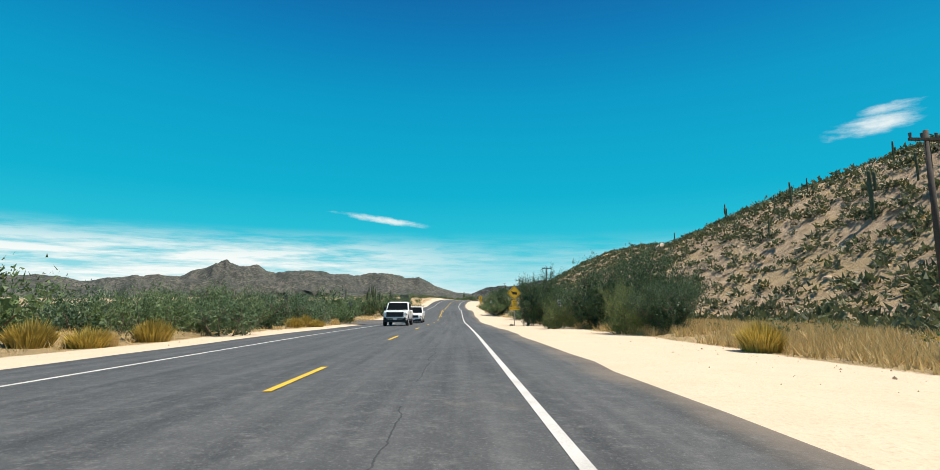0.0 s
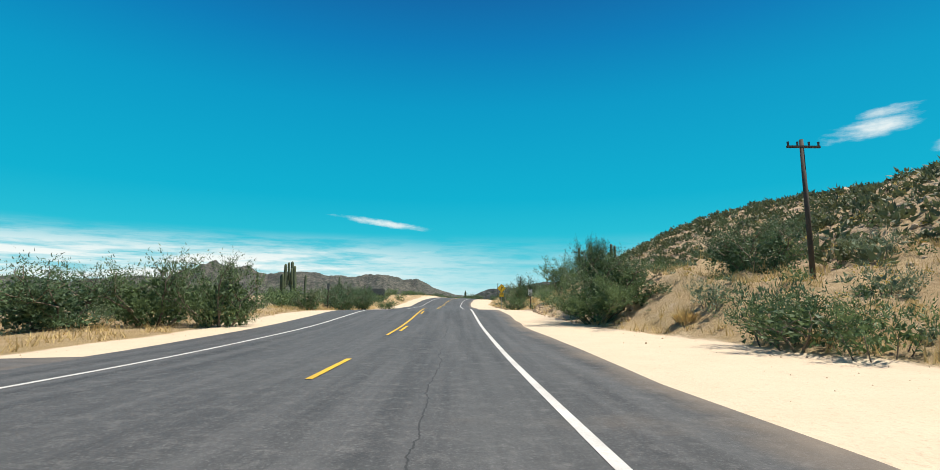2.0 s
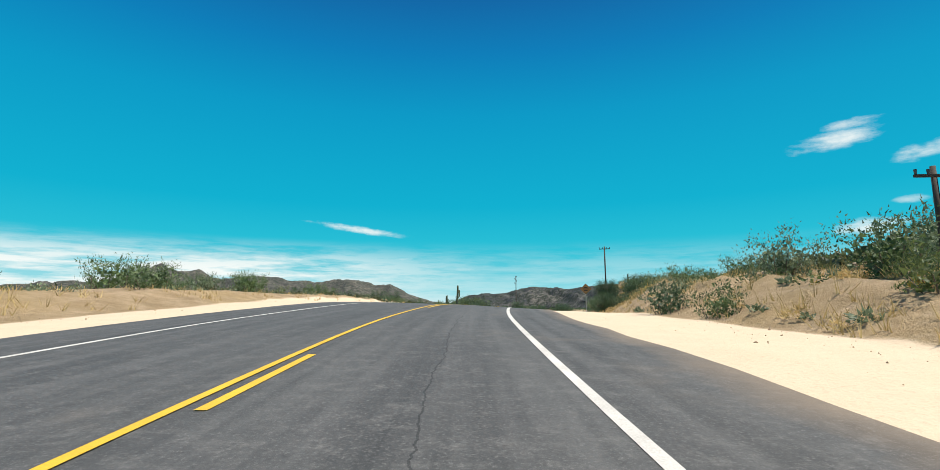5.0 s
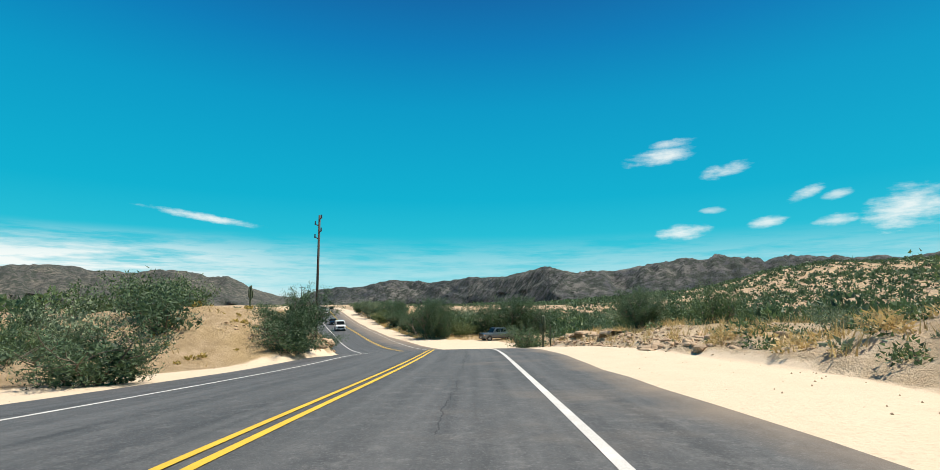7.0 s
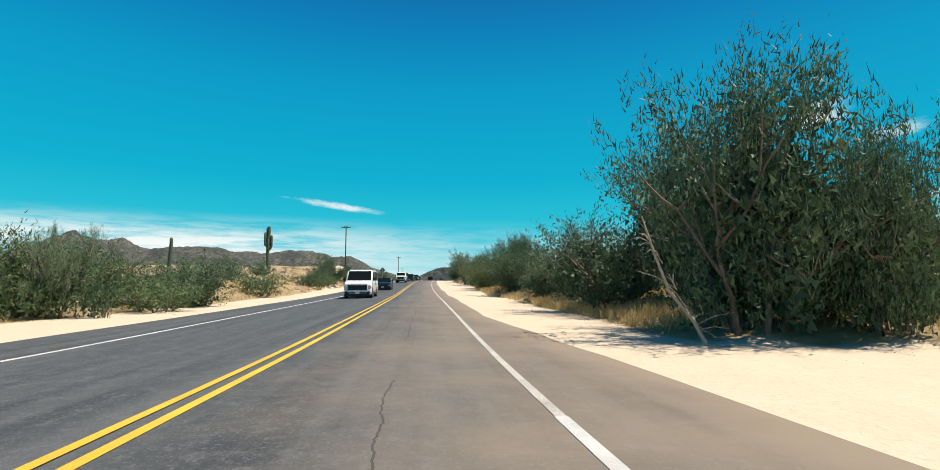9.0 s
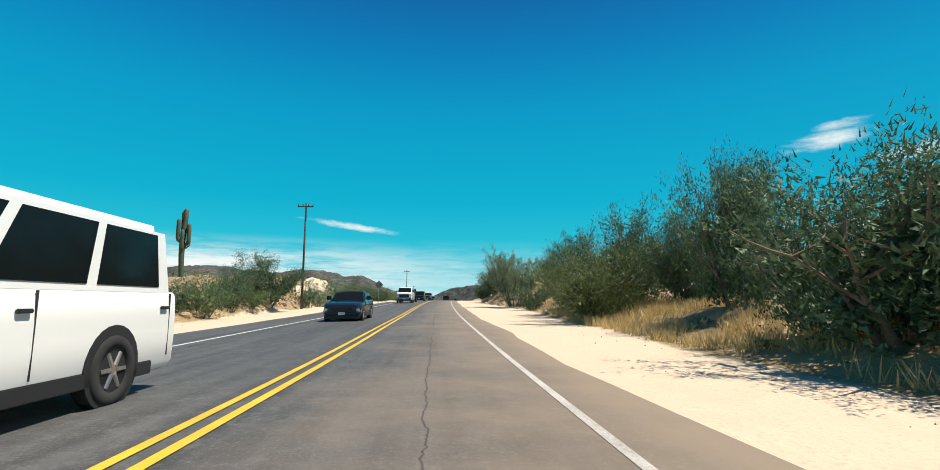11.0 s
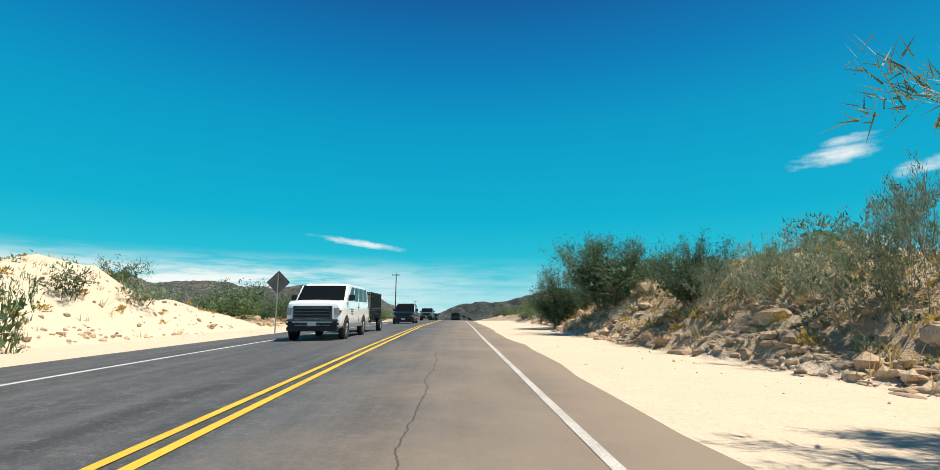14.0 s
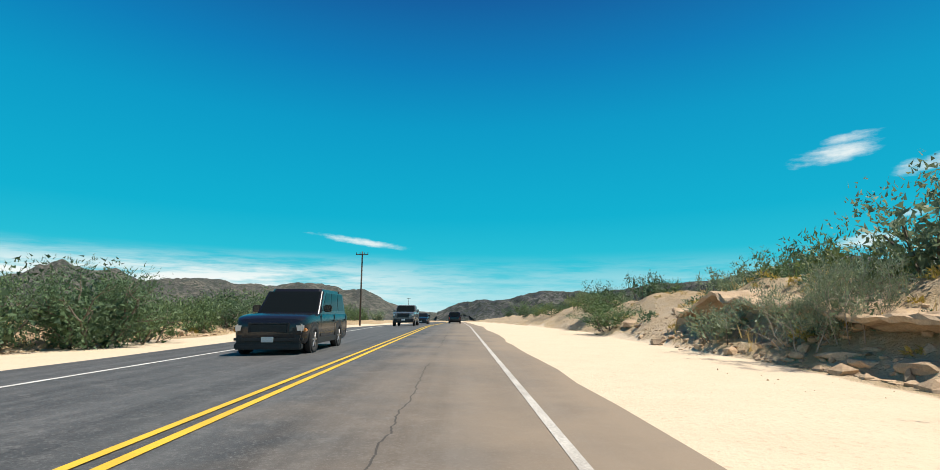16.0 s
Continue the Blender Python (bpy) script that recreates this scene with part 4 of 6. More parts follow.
PLANTS_2 = [
    ("tree", 1, 74.7, -16, 5.1, 5.1),
    ("mesquite", 0, 69.8, -19.4, 4.7, 6),
    ("clump", 0, 63.8, -11, 0.9, 1.7),
    ("mesquite", 0, 62.2, 13.2, 2.1, 5),
    ("golden", 1, 57.3, 14.9, 1.8, 2.4),
    ("creosote", 0, 73.6, 11.9, 2.1, 3.6),
    ("clump", 2, 58.8, 12.9, 0.4, 1),
    ("creosote", 2, 56.8, 13.3, 0.6, 1.1),
    ("palo", 0, 85.6, 9.5, 3, 5.1),
    ("mesquite", 2, 80.8, -14.1, 3.4, 5.2),
    ("mesquite", 1, 84.4, -12.2, 4, 4.8),
    ("mesquite", 1, 84.6, -9.1, 3.9, 4),
    ("creosote", 1, 74.7, 11.9, 2.4, 2.1),
    ("creosote", 3, 71.2, 11.9, 1.5, 1.9),
    ("mesquite", 1, 85.8, 11, 3.4, 4.7),
    ("palo", 0, 99.8, 10.9, 3.5, 3.6),
    ("clump", 2, 79.9, 11.5, 0.7, 1.7),
    ("creosote", 2, 79.7, 12.6, 1.4, 1.7),
    ("big", 2, 89.1, 10.5, 4.1, 2.5),
    ("creosote", 0, 90.3, 9.8, 0.9, 1.2),
    ("creosote", 3, 99.6, 8.7, 0.6, 0.9),
    ("mesquite", 0, 96.7, -13, 1.9, 2.3),
    ("mesquite", 1, 103.9, -10.5, 2.3, 2.6),
    ("creosote", 2, 96.7, 11.1, 1.5, 2),
]
PLANTS_3 = [
    ("mesquite", 2, 121.6, -12, 3.8, 5),
    ("mesquite", 0, 118.3, -10.6, 3.5, 4.2),
    ("big", 1, 126.5, -9.8, 3.7, 3.2),
    ("mesquite", 1, 131.0, 11.6, 3.2, 2.6),
    ("mesquite", 0, 84.0, 17.0, 3.6, 4.6),
    ("creosote", 1, 131.7, -11, 3.2, 3.6),
    ("creosote", 3, 131.8, -7.5, 2, 2.8),
    ("creosote", 0, 118.9, 9.5, 2.2, 3.2),
    ("creosote", 1, 110.6, 11.9, 1.5, 2.3),
    ("creosote", 2, 110.9, 10.9, 0.6, 0.9),
    ("mesquite", 1, 135.3, -11.8, 2.8, 2.6),
    ("mesquite", 2, 139.7, -12, 3.7, 3),
    ("creosote", 1, 144.6, -11.8, 2.5, 2.1),
    ("mesquite", 0, 132.5, 12.9, 4.3, 3.3),
    ("creosote", 2, 132.3, 15.4, 1.7, 2.3),
    ("creosote", 0, 133.9, 11.2, 2.1, 2.5),
    ("bare", 0, 144.9, 11.7, 3.5, 3.4),
    ("creosote", 1, 154.4, 12.3, 2.3, 3.6),
]
PLANTS_4 = [
    ("creosote", 1, 228.2, 10.2, 2.3, 2.5),
    ("big", 2, 223, 10.8, 2.4, 2.6),
    ("creosote", 0, 236.5, 10.8, 2.4, 2.8),
    ("big", 0, 241.0, 11.2, 3.6, 3.2),
    ("creosote", 0, 247.0, 9.6, 2.2, 2.6),
    ("creosote", 1, 243.4, -10.8, 1.5, 2.6),
    ("creosote", 0, 244.0, -9.2, 1.1, 2.2),
    ("creosote", 1, 228.9, -13.6, 1.1, 2),
    ("creosote", 0, 230.4, -13.1, 0.9, 1.7),
    ("creosote", 3, 255.3, -10.1, 1.7, 2.7),
]
PLANTS_5 = [
    ("mesquite", 2, 264.1, -9.2, 2.4, 4.2),
    ("creosote", 1, 265.1, -13.3, 1.6, 1.8),
    ("mesquite", 0, 277.8, -7.9, 1.8, 4.4),
    ("creosote", 2, 265.4, 14, 1.1, 1.3),
    ("big", 1, 279.6, 13.0, 3.0, 3.0),
    ("creosote", 0, 275.6, 15.4, 2.9, 2.3),
    ("big", 1, 279.6, -8.1, 3.8, 4.2),
    ("creosote", 1, 311.6, -8.3, 3.2, 3.6),
    ("creosote", 0, 284, 14.3, 1.5, 1.3),
    ("palo", 1, 281.3, 14, 3, 2.1),
    ("mesquite", 2, 310.1, -12.3, 4, 4.9),
    ("mesquite", 0, 318.2, -12.9, 4.4, 4.4),
    ("creosote", 1, 322.5, -12.4, 1.4, 2.5),
    ("creosote", 0, 324.1, -10, 2.4, 3.6),
    ("mesquite", 1, 341.2, -12.2, 4.0, 4.6),
]
PLANTS_6 = [
    ("golden", 0, 332.9, 15.6, 2.9, 5.1),
    ("mesquite", 0, 339.2, 12.7, 7.4, 6.1),
    ("tree", 1, 337.5, 13.9, 5, 5.9),
    ("mesquite", 1, 333.8, 30.3, 5.4, 6.3),
    ("mesquite", 2, 334.8, 26.7, 8.2, 9),
    ("mesquite", 1, 334.9, 21.3, 6.6, 6.7),
    ("mesquite", 0, 300.6, 12.5, 3.4, 4.9),
    ("mesquite", 1, 342.4, -16.2, 3.6, 4.6),
    ("mesquite", 1, 347.9, -12.7, 3.4, 4.0),
    ("mesquite", 0, 350, -10.3, 3.5, 4.6),
    ("mesquite", 2, 331.0, -16.5, 4.4, 5.0),
    ("mesquite", 0, 336.0, -13.8, 4.0, 4.5),
    ("mesquite", 1, 327.0, -19.0, 4.2, 5.0),
    ("big", 0, 333.0, 10.2, 7.7, 5.3),
    ("big", 0, 331.5, 12.4, 5.6, 2.6),
    ("mesquite", 1, 350, 11.1, 3.7, 3.8),
    ("mesquite", 2, 364.9, 10.5, 4.2, 5.8),
    ("palo", 1, 341.2, -11.2, 3.9, 2.4),
    ("creosote", 1, 341.8, -10.2, 2.3, 1.8),
    ("creosote", 0, 345.4, -9.8, 2.2, 3.5),
    ("creosote", 3, 364.3, -11.2, 3.2, 3.6),
]
PLANTS_7 = [
    ("big", 0, 373.2, 12.5, 6.2, 4.0),
    ("golden", 0, 381.0, 10.2, 4.4, 5.8),
    ("big", 1, 385.0, 12.9, 6.6, 7.2),
    ("big", 0, 379.5, 14.2, 5.2, 4.0),
    ("mesquite", 0, 392.2, -12.4, 3.0, 3.8),
    ("big", 1, 390.4, 11.7, 6.2, 4.6),
    ("mesquite", 2, 393.4, 12.0, 3.6, 2.6),
    ("creosote", 1, 383.9, -12, 2.3, 2.8),
    ("creosote", 0, 385.6, -11, 2.7, 2.8),
    ("creosote", 3, 393.3, -11.6, 2, 3.2),
    ("creosote", 2, 411.2, -10.8, 3, 2.7),
    ("creosote", 1, 390.5, -11.7, 2.8, 2.6),
]
PLANTS_8 = [
    ("palo", 2, 407.2, 9.8, 7.0, 5.3),
    ("mesquite", 0, 399.6, 10.3, 3.0, 2.6),
    ("mesquite", 1, 399.0, 13.0, 2.9, 3.4),
    ("big", 1, 397.0, -11.4, 4.9, 5.0),
    ("creosote", 1, 406.1, -10.8, 2.8, 2.6),
    ("golden", 1, 405.4, 12.7, 1.8, 1.9),
    ("creosote", 2, 410.2, -10.2, 2, 1.5),
    ("creosote", 1, 415.9, -9.8, 2.8, 3.3),
    ("creosote", 3, 419.4, -10.2, 2.7, 1.6),
    ("bare", 0, 415.5, 10.7, 2.3, 2.5),
    ("creosote", 2, 411.4, -9.7, 1.1, 1),
]
PLANTS_9 = [
    ("bare", 1, 419.4, 10.1, 1.9, 1.7),
    ("bare", 0, 417.8, 10.9, 2.2, 2.2),
    ("bare", 1, 414.8, 11.5, 3.1, 1.9),
    ("creosote", 1, 425.8, -13.3, 1.4, 1.7),
    ("creosote", 2, 430, -13, 1.3, 2),
    ("big", 1, 422.2, 10.6, 2.7, 2.8),
    ("big", 0, 430.2, 10.2, 4.1, 5.2),
    ("big", 1, 437.6, 9.2, 4.1, 4.6),
    ("mesquite", 2, 441.5, 10.2, 2.8, 3.4),
    ("bare", 0, 449.3, 10.8, 1.8, 2.6),
    ("creosote", 0, 465.6, 11, 1.8, 3.5),
    ("creosote", 1, 450, -12.2, 2.9, 2.2),
    ("creosote", 3, 458, -10.3, 3.1, 3.6),
    ("mesquite", 0, 455.4, -10.4, 3.4, 4.2),
    ("creosote", 1, 470.6, -11.6, 2.5, 3.6),
    ("creosote", 0, 485.3, -10.1, 2.4, 3.6),
    ("bare", 1, 448.6, 11.3, 2.2, 2),
    ("creosote", 2, 453, 10.7, 1.3, 2.2),
    ("mesquite", 1, 473.8, 12.8, 1.9, 3.9),
]
KINDS = {"tree": (FAR_TREE, 5.0, 5.4), "mesquite": (MESQUITE, 5.0, 5.4), "big": (BIG_MESQUITE, 5.0, 5.4), "palo": (PALO, 5.0, 5.6), "golden": (GOLDEN, 4.0, 5.2), "creosote": (CREOSOTE, 1.7, 2.0),
         "bare": (BARE, 2.6, 3.0), "clump": (CLUMP, .8, 1.25)}
plant_rng = random.Random(4)
for table in (PLANTS_1, PLANTS_2, PLANTS_3, PLANTS_4, PLANTS_5, PLANTS_6, PLANTS_7, PLANTS_8, PLANTS_9):
    for kind, form, s, u, high, wide in table:
        k, h0, w0 = KINDS[kind]
        k = BIG_MESQUITE if kind == "mesquite" and wide > 5.6 else k
        if kind == "creosote" and wide > 2.2:
            k, h0, w0 = TALL_BUSH, 3.0, 3.0
        size = wide / w0
        tall = min(2.6, max(.55, high / h0 / size))
        k.put(form, spot(s, u, .05), plant_rng.uniform(0, 360), size, tall)


def hedge(kind, lo, hi, u0, u1, step, high, seed):
    """A loose row of bushes behind the sand."""
    rng = random.Random(seed)
    k, h0, w0 = KINDS[kind]
    s = lo
    while s < hi:
        u = rng.uniform(u0, u1)
        if 298 < s < 334 and 0 < u < 26:  # the turnout stays clear
            s += 1
            continue
        h = high * rng.uniform(.7, 1.2)
        if kind == "tree":
            k = MID_TREE if abs(u) < 18 else FAR_TREE
        size = h / h0 * rng.uniform(.9, 1.25)
        k.put(rng.randrange(5), spot(s, u, .05), rng.uniform(0, 360), size, min(1.5, max(.7, h / h0 / size)))
        s += step * rng.uniform(.8, 1.8)


hedge("creosote", 8, 118, -21, -13.5, 2.6, 2.3, 1)
hedge("tree", 18, 120, -34, -20, 4, 3.4, 2)
hedge("tree", 14, 78, -25, -15, 2.4, 3.2, 26)
hedge("mesquite", 30, 47, 13.5, 19, 4.2, 3.4, 3)
hedge("creosote", 58, 128, 13, 22, 3.2, 1.7, 4)
hedge("tree", 132, 205, 15, 23, 3.4, 2.8, 5)
hedge("creosote", 134, 208, 10.5, 15, 4.0, 1.5, 23)
hedge("creosote", 128, 208, -20, -11.5, 2.5, 1.8, 6)
hedge("tree", 136, 210, -36, -20, 4.5, 2.8, 24)
hedge("creosote", 206, 262, 14, 24, 2.4, 1.9, 7)
hedge("creosote", 208, 274, -32, -17, 1.9, 1.8, 8)
hedge("tree", 262, 330, 17, 40, 3.4, 3.4, 9)
hedge("tree", 296, 400, -26, -14, 4.2, 3.0, 10)
hedge("mesquite", 333, 368, 9.8, 14, 4, 4.2, 11)
hedge("tree", 336, 376, 14, 24, 4.5, 3.8, 12)
hedge("creosote", 402, 520, 12.5, 20, 2.2, 1.9, 13)
hedge("creosote", 430, 520, -24, -12.5, 2.4, 1.9, 14)
hedge("tree", 445, 560, 14, 26, 4.5, 3.0, 15)
hedge("tree", 436, 560, -28, -14, 3.2, 3.0, 16)
hedge("tree", 441, 490, -16, -11.5, 2.4, 2.5, 27)
hedge("tree", 266, 300, -24, -12, 1.7, 2.6, 25)
hedge("tree", 224, 244, 12.2, 17, 1.0, 1.7, 31)
hedge("tree", 236, 266, -30, -16, 1.8, 2.0, 34)
hedge("tree", 283, 300, 17, 30, 1.1, 3.0, 32)

# form, station, side, height of the top over the datum
SAGUAROS = [(0, 100.5, 12.5, 3.6), (1, 101.3, 13.1, 2.4), (3, 104.5, 16.5, 4.4), (2, 120, -17.1, 3.9), (0, 121.3, -18.4, 3.7), (1, 118.8, -16.4, 3.3), (1, 120, -15.5, 2.3),
            (0, 136, -15, 2.8), (1, 134, -26.5, 3.4), (3, 244.5, -9.9, 2.75), (1, 235.9, 13.5, 3.4), (2, 294.6, 11.6, -1.5), (1, 295.6, 12.8, -2.4),
            (1, 372, -22, -.6), (2, 409.75, -24.6, 4.9), (1, 68, 61.8, 15.2), (1, 93, 66, 17.0), (3, 149, 24, 4.0), (1, 80, 48, 9.4), (1, 137.4, 118, 30), (0, 60, 75, 19.5)]
HILL_SAGUAROS = [(1, 59.5, 43.7, 2.9), (1, 62.4, 43.5, 1.9), (3, 44.4, 40.9, 4.6), (1, 60.2, 46.3, 2.0), (1, 54.5, 37.6, 2.1), (1, 44.6, 45.5, 2.7), (0, 75, 44, 2.6), (1, 52, 50, 2.4), (1, 84, 40, 2.2)]
SAGUAROS += [(form, s, u, float(land(s, u)) + high) for form, s, u, high in HILL_SAGUAROS]
for form, s, u, top in SAGUAROS:
    at = spot(s, u, .1)
    SAGUARO.put(form, at, plant_rng.uniform(0, 360), min(7.5, max(1.6, top - at.z)) / 5.15)

# a bleached dead limb leaning out of the big mesquite
limb_rng = np.random.default_rng(12)
limb = thing("dead_limb", "bleached leafless dead limb leaning beside the mesquite", "branch")
limb_paths = [[(0, 0, -.1, .05), (-.25, .1, .5, .045), (-.75, .15, 1.15, .035), (-1.05, .1, 1.9, .028), (-1.35, 0, 2.7, .015)]]
for k in range(26):
    q = limb_rng.random()
    b = np.array([-.15 - 1.1 * q, .1, .3 + 2.1 * q])
    d = np.array([limb_rng.normal() * .7 - .4, limb_rng.normal() * .5, limb_rng.uniform(-.4, .7)])
    ln = limb_rng.uniform(.4, 1.0) * (1.1 - q * .5)
    limb_paths.append([(*b, .014), (*(b + d * ln * .5 + np.array([0, 0, .06])), .009), (*(b + d * ln), .003)])
v, f = tubes(limb_paths, 4)
under("branch", mesh_of("branch", v, f, BARE_TWIG), limb)
limb.matrix_basis = Matrix.Translation(spot(331.5, 8.2)) @ Euler((0, 0, -float(np.interp(331, STATION, AZ)))).to_matrix().to_4x4()

# ---- stones on the cut banks and along the sand's edge ----
def stones(name, label, count, seed, stretches, size):
    """Angular stones, half sunk into the slope."""
    rng = np.random.default_rng(seed)
    bm = bmesh.new()
    bmesh.ops.create_icosphere(bm, subdivisions=1, radius=1)
    base = np.array([v.co for v in bm.verts])
    tri = np.array([[v.index for v in f.verts] for f in bm.faces])
    bm.free()
    vs, fs, n = [], [], 0
    for k in range(count):
        lo, hi, side, reach = stretches[k % len(stretches)]
        s = rng.uniform(lo, hi)
        u = side * (float(knots(SAND_R if side > 0 else SAND_L, s)) + .1 + reach * rng.random() ** 1.9)
        r = size * rng.lognormal(-.2, .6)
        v = base * (1 + rng.normal(size=(len(base), 1)) * .22) * r * np.array([1, rng.uniform(.6, 1.2), rng.uniform(.5, .9)])
        a = rng.random() * 6.283
        v = v @ np.array([[math.cos(a), -math.sin(a), 0], [math.sin(a), math.cos(a), 0], [0, 0, 1]])
        vs.append(v + np.array(spot(s, u, 0)))
        fs.append(tri + n)
        n += len(base)
    tagged(new(name, mesh_of(name, np.concatenate(vs), np.concatenate(fs), ROCK, True)), label, "stones", kind="stuff")


stones("bank_stones", "broken brown stones on the cut bank", 3400, 3, [(84, 108, 1, 4), (124, 150, 1, 5), (268, 296, 1, 4), (402, 450, 1, 5), (405, 450, 1, 2), (218, 256, 1, 4)], .085)


def boulders(name, label, count, seed, s_range, u_range, size):
    """Weathered rocks strewn over the hillside."""
    rng = np.random.default_rng(seed)
    bm = bmesh.new()
    bmesh.ops.create_icosphere(bm, subdivisions=1, radius=1)
    base = np.array([v.co for v in bm.verts])
    tri = np.array([[v.index for v in f.verts] for f in bm.faces])
    bm.free()
    s, u = rng.uniform(*s_range, count), rng.uniform(*u_range, count)
    x, y = plan(s, u)
    r = (size * rng.lognormal(-.3, .6, count))[:, None, None]
    v = base[None] * (1 + rng.normal(size=(count, len(base), 1)) * .2) * r * rng.uniform(.6, 1.2, (count, 1, 3)) * np.array([1, 1, .75])
    v = v + np.stack([x, y, land(s, u)], -1)[:, None, :]
    f = (np.arange(count)[:, None, None] * len(base) + tri[None]).reshape(-1, 3)
    tagged(new(name, mesh_of(name, v.reshape(-1, 3), f, PALE_ROCK, True)), label, "rocks", kind="stuff")


boulders("hillside_boulders", "pale weathered rocks strewn over the hillside", 5200, 44, (-10, 235), (20, 64), .17)


def pebbles(name, label, count, seed, lo, hi):
    """Small stones strewn over the sand beside the asphalt, thicker towards its outer edge."""
    rng = np.random.default_rng(seed)
    s = rng.uniform(lo, hi, count)
    side = np.where(rng.random(count) < .6, 1, -1)
    far = np.where(side > 0, knots(SAND_R, s), knots(SAND_L, s))
    near = np.where(side > 0, knots(EDGE_R, s), EDGE_L) + .2
    u = side * (near + (far + .6 - near) * rng.random(count) ** .35)
    x, y = plan(s, u)
    r = .013 * rng.lognormal(0, .5, count)
    shape = np.array([[1, 0, 0], [-1, 0, 0], [0, 1, 0], [0, -1, 0], [0, 0, 1], [0, 0, -1]]) * 1.0
    v = np.stack([x, y, land(s, u) + r * .2], -1)[:, None, :] + shape[None] * r[:, None, None] * rng.uniform(.5, 1.3, (count, 6, 3))
    tri = np.array([[0, 2, 4], [2, 1, 4], [1, 3, 4], [3, 0, 4], [2, 0, 5], [1, 2, 5], [3, 1, 5], [0, 3, 5]])
    f = (np.arange(count)[:, None, None] * 6 + tri[None]).reshape(-1, 3)
    tagged(new(name, mesh_of(name, v.reshape(-1, 3), f, ROCK, True)), label, "pebbles", kind="stuff")


pebbles("verge_pebbles", "small brown pebbles strewn over the roadside sand", 5200, 12, 2, 450)


def ledges(name, label, count, seed, stretches, size):
    """Long weathered rock ledges that jut from the cut face."""
    rng = np.random.default_rng(seed)
    bm = bmesh.new()
    bmesh.ops.create_icosphere(bm, subdivisions=2, radius=1)
    base = np.array([v.co for v in bm.verts])
    tri = np.array([[v.index for v in f.verts] for f in bm.faces])
    bm.free()
    vs, fs, n = [], [], 0
    for k in range(count):
        lo, hi, side = stretches[k % len(stretches)]
        s = rng.uniform(lo, hi)
        rise = (.35, .5, 1.3, 2.2)[int(rng.integers(4))] + rng.normal() * .15
        u = side * (float(knots(SAND_R if side > 0 else SAND_L, s)) + rise + rng.normal() * .2)
        r = size * rng.lognormal(-.1, .6)
        v = np.sign(base) * abs(base) ** .75 * (1 + rng.normal(size=(len(base), 1)) * .10) * r * np.array([rng.uniform(.7, 1.2), rng.uniform(1.0, 2.4), rng.uniform(.4, .75)])
        a = -float(np.interp(s, STATION, AZ)) + rng.normal() * .25
        v = v @ np.array([[math.cos(a), math.sin(a), 0], [-math.sin(a), math.cos(a), 0], [0, 0, 1]])
        v[:, 2] += v[:, 1] * rng.normal() * .08
        vs.append(v + np.array(spot(s, u, r * .15)))
        fs.append(tri + n)
        n += len(base)
    tagged(new(name, mesh_of(name, np.concatenate(vs), np.concatenate(fs), ROCK, True)), label, "rocks", kind="stuff")


stones("bank_stones", "rubble at the foot of the rocky bank", 1600, 8, [(404, 456, 1, 1.6), (410, 460, 1, 3.0)], .06)
ledges("bank_ledges", "weathered tan rock ledges in the cut bank", 700, 6, [(406, 452, 1), (410, 470, 1), (264, 292, 1)], .085)
ledges("bank_ledges", "weathered tan rock ledges in the cut bank", 240, 7, [(279, 294, -1), (378, 402, -1), (440, 462, -1)], .12)
stones("bank_stones", "broken pale stones on the bank", 2100, 4, [(376, 412, -1, 5), (276, 300, -1, 4), (400, 436, -1, 3), (440, 470, -1, 2)], .08)


def crust(name, label, lo, hi, side, inset, drop, seed):
    """The eroded lip of a cut bank: a ragged overhang of hard dirt with a hollow below it."""
    n = int((hi - lo) / .22)
    s = np.linspace(lo, hi, n)
    edge = knots(SAND_R if side > 0 else SAND_L, s) + inset + .35 * wobble(s, s * 0, 2.3, seed) + .15 * wobble(s, s * 0, .8, seed + 1)
    fade = ease(0, 2.5, s - lo) * ease(0, 2.5, hi - s)
    reach = (.22 + .10 * wobble(s, s * 0, .9, seed + 2)) * fade
    deep = drop * (.8 + .3 * wobble(s, s * 0, 1.7, seed + 3)) * (.25 + .75 * fade)
    top = land(s, side * (edge + 1.1)) + .04
    rows = ((1.5, land(s, side * (edge + 1.5)) - .05), (.5, top), (.1, top + .02), (0, top - .05), (.02, top - .14), (.25, top - .2), (.5, top - .35 * deep - .2), (.45, top - deep), (.1, top - deep - .25))
    rng = np.random.default_rng(seed)
    vs = []
    for k, (d, z) in enumerate(rows):
        u = edge + d - (reach if k in (2, 3, 4) else 0) + rng.normal(size=n) * (.03 if k in (2, 3, 4, 5, 6) else 0)
        x, y = plan(s, side * u)
        vs.append(np.stack([x, y, z + rng.normal(size=n) * (.02 if 0 < k < 8 else 0)], -1))
    m = len(rows)
    a = (np.arange(m - 1)[:, None] * n + np.arange(n - 1)[None]).ravel()
    f = np.stack([a, a + 1, a + n + 1, a + n], -1)
    tagged(new(name, mesh_of(name, np.concatenate(vs), f if side < 0 else f[:, ::-1], ROCK, True)), label, "bank", kind="structure")


crust("bank_crust", "eroded tan lip of the cut bank with a shaded hollow", 279, 297, 1, 1.4, .6, 3)
crust("bank_crust", "eroded tan lip of the cut bank with a shaded hollow", 438, 458, 1, 1.2, .55, 9)


def bank_side(s, u, rng):
    e = np.where(u > 0, knots(SAND_R, s), knots(SAND_L, s))
    b = np.where(u > 0, knots(BANK_R, s), knots(BANK_L, s))
    return (abs(u) > e + .8) & (b > .5)


